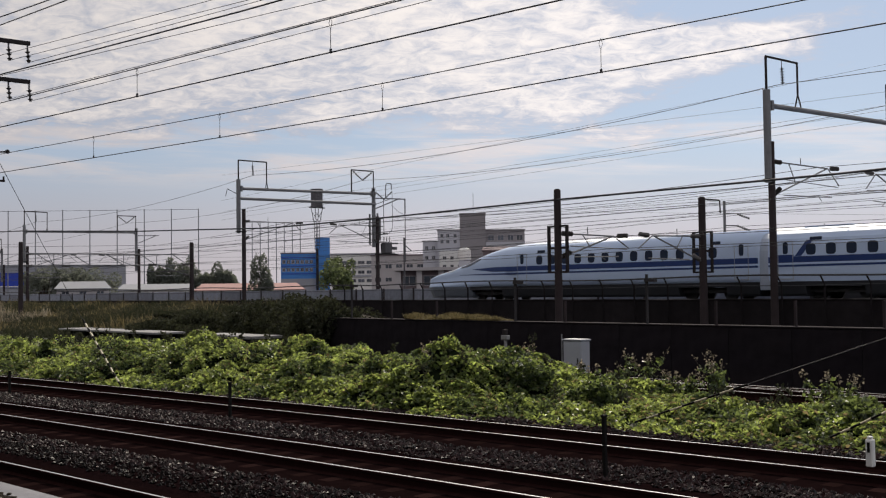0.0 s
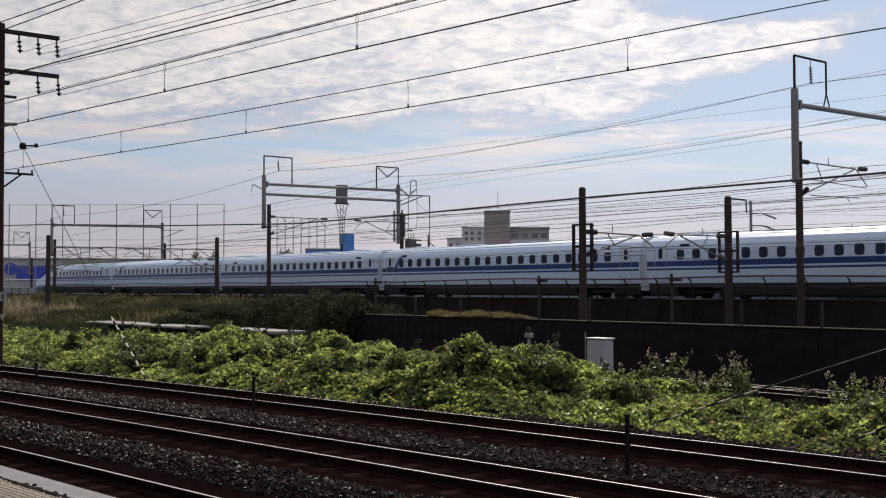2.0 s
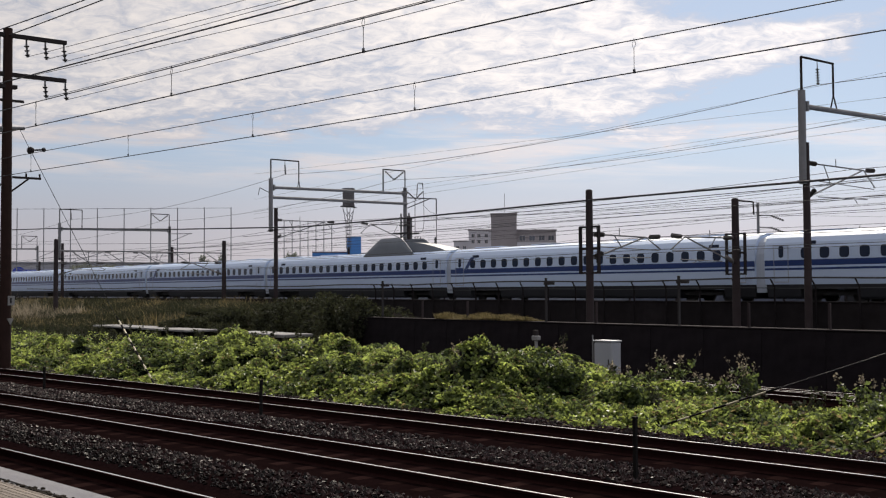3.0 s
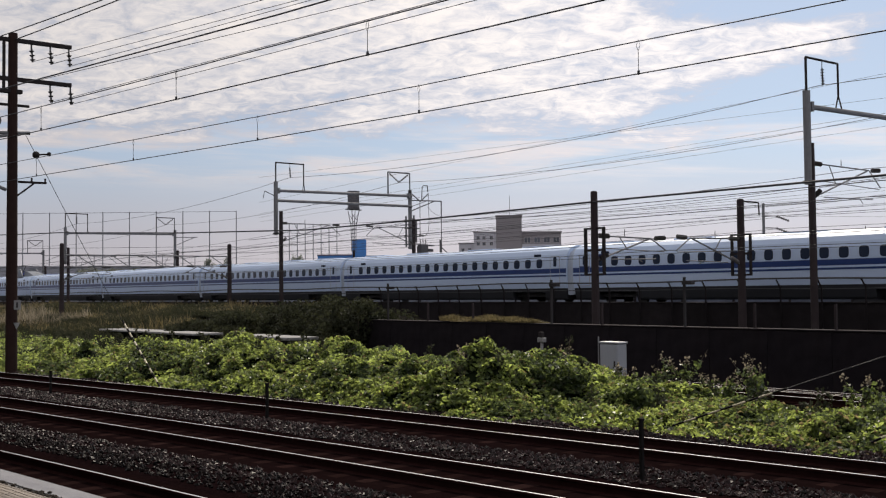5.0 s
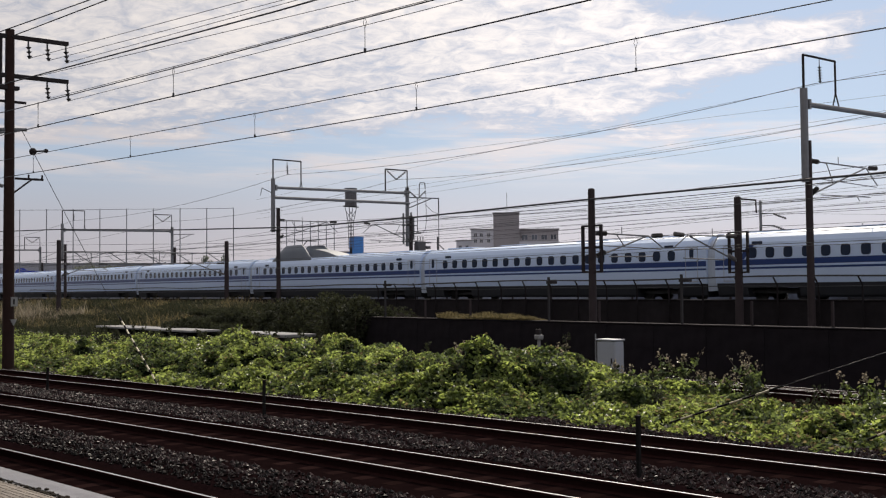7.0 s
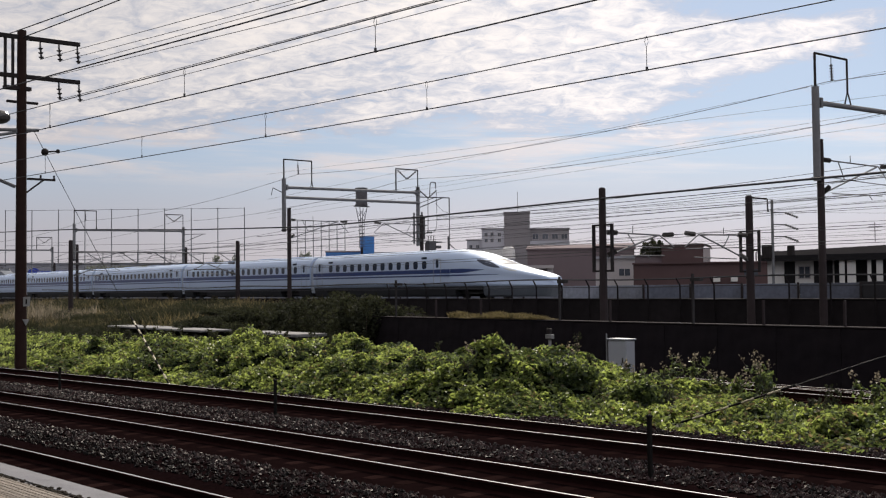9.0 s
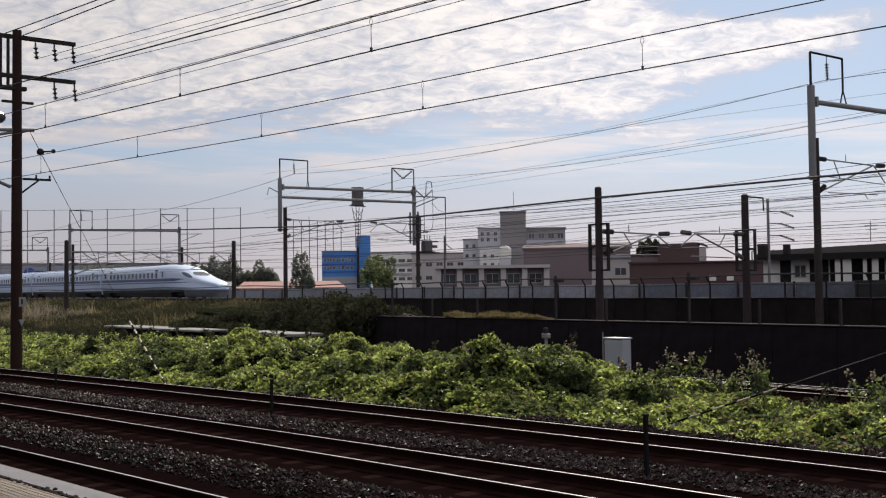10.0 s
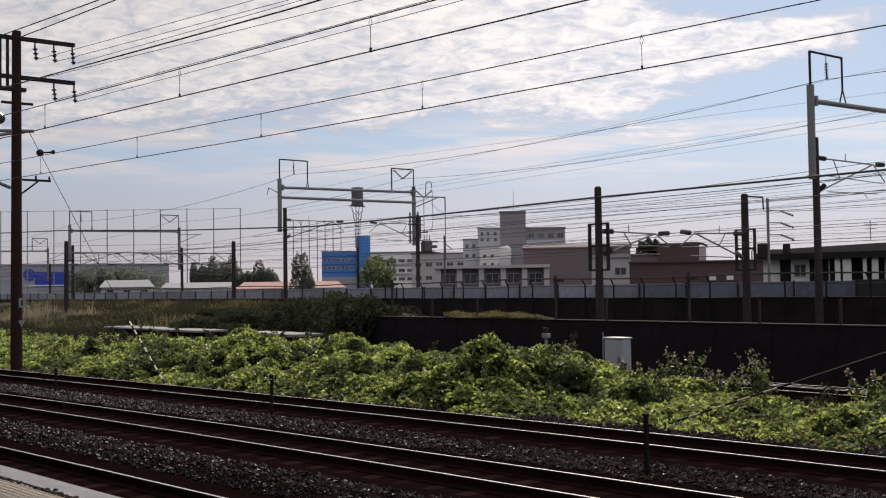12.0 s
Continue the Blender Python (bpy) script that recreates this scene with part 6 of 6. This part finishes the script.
def brown_house():
    b = facing("house", -66.2, 80.2, 39.5, "brown clad house with a low upper storey", "house")
    solid(b, "wall", -5.0, 9.4, 0, 7, -0.5, 4.6, "brown_wall")
    solid(b, "eave", -5.1, 9.5, -0.25, 7.2, 4.6, 4.74, "brown_wall")
    solid(b, "upper_storey", -2.4, 1.4, 0.6, 6, 4.74, 6.3, "brown_wall")
    solid(b, "upper_cap", -2.5, 1.5, 0.5, 6.1, 6.3, 6.42, "brown_wall")
    solid(b, "lean_to", -4.9, -2.4, 1.2, 5, 4.74, 5.4, "purple_wall", "low grey roof room")
    solid(b, "lean_to_roof", -5.0, -2.4, 1.0, 5.1, 5.4, 5.52, "black_roof")
    for x in (-4.2, 6.2, 7.9):
        part("roof_pipe", rods(((x, 2.0, 5.2), (x, 2.0, 6.1), 0.06), ((x, 2.0, 6.1), (x + 0.3, 2.0, 6.2), 0.05)), M["steel_mid"], b)
    for x in (5.6, 8.6):
        part("sill_band", boxes((x - 0.6, x + 0.6, -0.05, 0.0, 4.0, 4.5)), M["glass"], b, "narrow dark window strip")
    for x in (2.55, 4.1):
        solid(b, "vent_box", x - 0.3, x + 0.3, -0.4, -0.02, 2.9, 3.4, "white_wall", "small white wall box")
    o = facing("house", -70.6, 86.9, 39.1, "beige house end with a rounded gable", "house")
    solid(o, "wall", -1.5, 1.3, 0, 6, -0.5, 6.3, "beige_wall_hazed")
    bm = bmesh.new()
    for k in range(8):
        a0, a1 = math.pi * k / 8, math.pi * (k + 1) / 8
        vs = [bm.verts.new(c) for c in ((1.6 * math.cos(a0) - 0.1, -0.1, 6.8 + 0.5 * math.sin(a0)), (1.6 * math.cos(a1) - 0.1, -0.1, 6.8 + 0.5 * math.sin(a1)), (1.6 * math.cos(a1) - 0.1, 6.1, 6.8 + 0.5 * math.sin(a1)), (1.6 * math.cos(a0) - 0.1, 6.1, 6.8 + 0.5 * math.sin(a0)))]
        bm.faces.new(vs)
    bmesh.ops.remove_doubles(bm, verts=bm.verts[:], dist=0.001)
    bmesh.ops.holes_fill(bm, edges=bm.edges[:], sides=0)
    part("roof", bm, M["beige_wall_hazed"], o)
    p = facing("house", -82, 88, 42.6, "pale grey house wall beside the brown house", "house")
    solid(p, "wall", -2.6, 2.6, 0, 5, -0.5, 5.6, "beige_wall_hazed")
    solid(p, "roof", -2.9, 2.9, -0.3, 5.3, 5.6, 5.85, "grey_wall")
    window(p, 0.5, -0.02, 4.6, 1.3, 0.9)


brown_house()


def tiled_house():
    h = facing("house", -41.8, 65.8, 32.4, "white walled house with a dark tiled roof and porch columns", "house")
    solid(h, "wall", -4.4, 8.5, 0, 7, -0.5, 4.25, "white_wall")
    bm = bmesh.new()
    vs = [bm.verts.new(c) for c in ((-4.9, -1.0, 4.68), (9.5, -1.0, 4.85), (9, 3.5, 5.6), (-4.4, 3.5, 5.1), (-4.9, -1.0, 4.98), (9.5, -1.0, 5.12), (9, 3.5, 5.95), (-4.4, 3.5, 5.4), (-4.9, 8, 4.68), (9.5, 8, 4.85), (-4.9, 8, 4.98), (9.5, 8, 5.12))]
    for f in ((0, 1, 2, 3), (4, 5, 6, 7), (0, 1, 5, 4), (3, 2, 9, 8), (7, 6, 11, 10), (8, 9, 11, 10), (0, 4, 7, 3), (3, 7, 10, 8), (1, 5, 6, 2), (2, 6, 11, 9)):
        bm.faces.new([vs[i] for i in f])
    part("roof", bm, M["black_roof"], h, "dark tiled roof")
    part("roof_edge", boxes((-4.95, 9.55, -1.14, -1.0, 4.62, 5.0)), M["black_roof"], h)
    for x, w in ((0.38, 0.17), (0.97, 0.27), (2.07, 0.12), (2.7, 0.2), (3.5, 0.12), (4.6, 0.12), (5.4, 0.12)):
        part("column", boxes((x - w, x + w, -0.8, -0.58, 0, 4.7)), M["white_wall"], h)
    for x in (-2.0, 6.6):
        window(h, x, -0.02, 3.85, 0.8, 0.9)
    # flat black plates on the wall, painted shade of the porch recesses
    for x0, x1 in ((-3.3, -2.6), (-1.4, -0.2), (-0.1, 3.3), (3.7, 5.2)):
        part("dark_recess", boxes((x0, x1, -0.06, -0.03, 0, 4.6)), M["black_roof"], h)
    part("antenna", rods(((2.6, 3.5, 5.9), (2.6, 3.5, 7.3), 0.025), ((2.2, 3.5, 7.0), (3.1, 3.5, 7.0), 0.02), ((2.3, 3.5, 6.7), (3.0, 3.5, 6.7), 0.02)), M["steel_dark"], h)


tiled_house()


def grey_hall():
    b = facing("factory_hall", -322.9, 112.7, 70.8, "very long grey hall with a blue painted sign")
    solid(b, "wall", -34, 28.7, 0, 25, -0.5, 11.0, "grey_wall")
    solid(b, "roof", -34.3, 29, -0.3, 25.3, 11.0, 11.4, "grey_wall")
    solid(b, "sign", -9.5, 0.2, -0.2, -0.02, 4.7, 9.1, "blue_deep", "deep blue sign panel")
    bm = bmesh.new()
    rod(bm, (-11.0, -0.02, 8.7), (-11.0, -0.3, 8.7), 1.75, n=24)
    part("sign_disc", bm, M["blue_deep"], b, "deep blue sign disc")
    part("sign_bar", boxes((-12.2, -1.2, -0.35, -0.2, 5.4, 5.75)), M["white_wall"], b, "pale bar across the sign")
    for x in (-28, -20, 6, 14, 22):
        solid(b, "wall_rib", x - 0.15, x + 0.15, -0.25, -0.01, 0, 10.9, "grey_wall")


grey_hall()


def gabled_shed(x, y, yaw, w, eave, ridge, wall, roof, label, wins=()):
    b = facing("shed", x, y, yaw, label, "shed")
    solid(b, "wall", -w / 2, w / 2, 0, 6, -0.5, eave, wall)
    bm = bmesh.new()
    e, r = eave + 0.5, ridge + 0.5
    vs = [bm.verts.new(c) for c in ((-w / 2 - 0.4, -0.5, e), (w / 2 + 0.4, -0.5, e), (w / 2 - 0.6, 3, r), (-w / 2 + 0.6, 3, r), (-w / 2 - 0.4, 6.5, e), (w / 2 + 0.4, 6.5, e), (-w / 2 - 0.4, -0.5, e - 0.1), (w / 2 + 0.4, -0.5, e - 0.1), (w / 2 + 0.4, 6.5, e - 0.1), (-w / 2 - 0.4, 6.5, e - 0.1))]
    for f in ((0, 1, 2, 3), (3, 2, 5, 4), (0, 3, 4), (1, 5, 2), (0, 1, 7, 6), (4, 5, 8, 9), (6, 7, 8, 9), (0, 4, 9, 6), (1, 5, 8, 7)):
        bm.faces.new([vs[i] for i in f])
    part("roof", bm, M[roof], b)
    for wx in wins:
        window(b, wx, -0.02, eave - 0.3, 1.3, 0.7)


gabled_shed(-129.7, 75.4, 59.8, 14.0, 2.85, 3.75, "white_wall", "pink_roof", "low shed with a faded red roof")
gabled_shed(-192.9, 77.9, 68.0, 9.0, 3.6, 4.9, "beige_wall_hazed", "white_roof", "low shed with a pale hipped metal roof", (-3, 0, 3))
gabled_shed(-187.7, 89.6, 64.5, 13.2, 3.2, 4.3, "white_wall", "white_roof", "low long shed with a pale metal roof", (-5, -2, 1, 4))


def net_fence(a, b, top, n, label):
    """Tall poles of a ball net with thin cables along the top."""
    f = base("net_fence", Matrix.Identity(4), label, "net fence")
    zs = []
    for k in range(n):
        u = k / (n - 1)
        x, y = a[0] + (b[0] - a[0]) * u, a[1] + (b[1] - a[1]) * u
        part("net_pole", rods(((x, y, -0.5), (x, y, top), 0.16, 0.12), n=6), M["net_pole"], f)
        zs.append((x, y, top - 0.2))
    bm = bmesh.new()
    polyrod(bm, zs, 0.05)
    part("net_cable", bm, M["wire"], f)
    bm = bmesh.new()
    polyrod(bm, [(x, y, z * 0.62) for x, y, z in zs], 0.045)
    part("net_cable", bm, M["wire"], f)


net_fence((-306.0, 88.3), (-265.8, 139.0), 25.1, 10, "tall grey net poles of a driving range")
net_fence((-286.1, 164.5), (-277.5, 178.6), 23.5, 8, "tall grey net poles behind the blue hall")

# leaf_far trees carry painted haze in their pale leaf colour
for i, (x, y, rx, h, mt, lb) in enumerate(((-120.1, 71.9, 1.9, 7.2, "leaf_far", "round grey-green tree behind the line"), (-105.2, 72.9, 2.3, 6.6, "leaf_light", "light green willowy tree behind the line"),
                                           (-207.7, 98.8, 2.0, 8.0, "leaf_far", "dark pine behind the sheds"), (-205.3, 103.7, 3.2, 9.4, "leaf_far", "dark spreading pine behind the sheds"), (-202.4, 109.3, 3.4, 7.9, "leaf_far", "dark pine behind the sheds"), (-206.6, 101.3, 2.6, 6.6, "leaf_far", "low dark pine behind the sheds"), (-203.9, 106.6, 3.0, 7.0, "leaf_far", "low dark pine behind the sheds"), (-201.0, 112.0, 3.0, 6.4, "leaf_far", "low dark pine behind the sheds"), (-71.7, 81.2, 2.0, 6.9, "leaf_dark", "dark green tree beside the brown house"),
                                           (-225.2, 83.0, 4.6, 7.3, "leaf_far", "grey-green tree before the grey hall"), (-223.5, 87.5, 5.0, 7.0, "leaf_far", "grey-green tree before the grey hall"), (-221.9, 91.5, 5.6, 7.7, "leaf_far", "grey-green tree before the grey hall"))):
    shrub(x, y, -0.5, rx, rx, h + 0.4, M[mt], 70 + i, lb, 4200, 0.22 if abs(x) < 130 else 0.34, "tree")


# ---- what moves ----
def motions():
    for car, back, turn in TRAIN:
        walk(car, [(t, pose(x + back, 48.5, RAIL_Z, 0, 0, turn)) for t, x in TIP_AT])


motions()
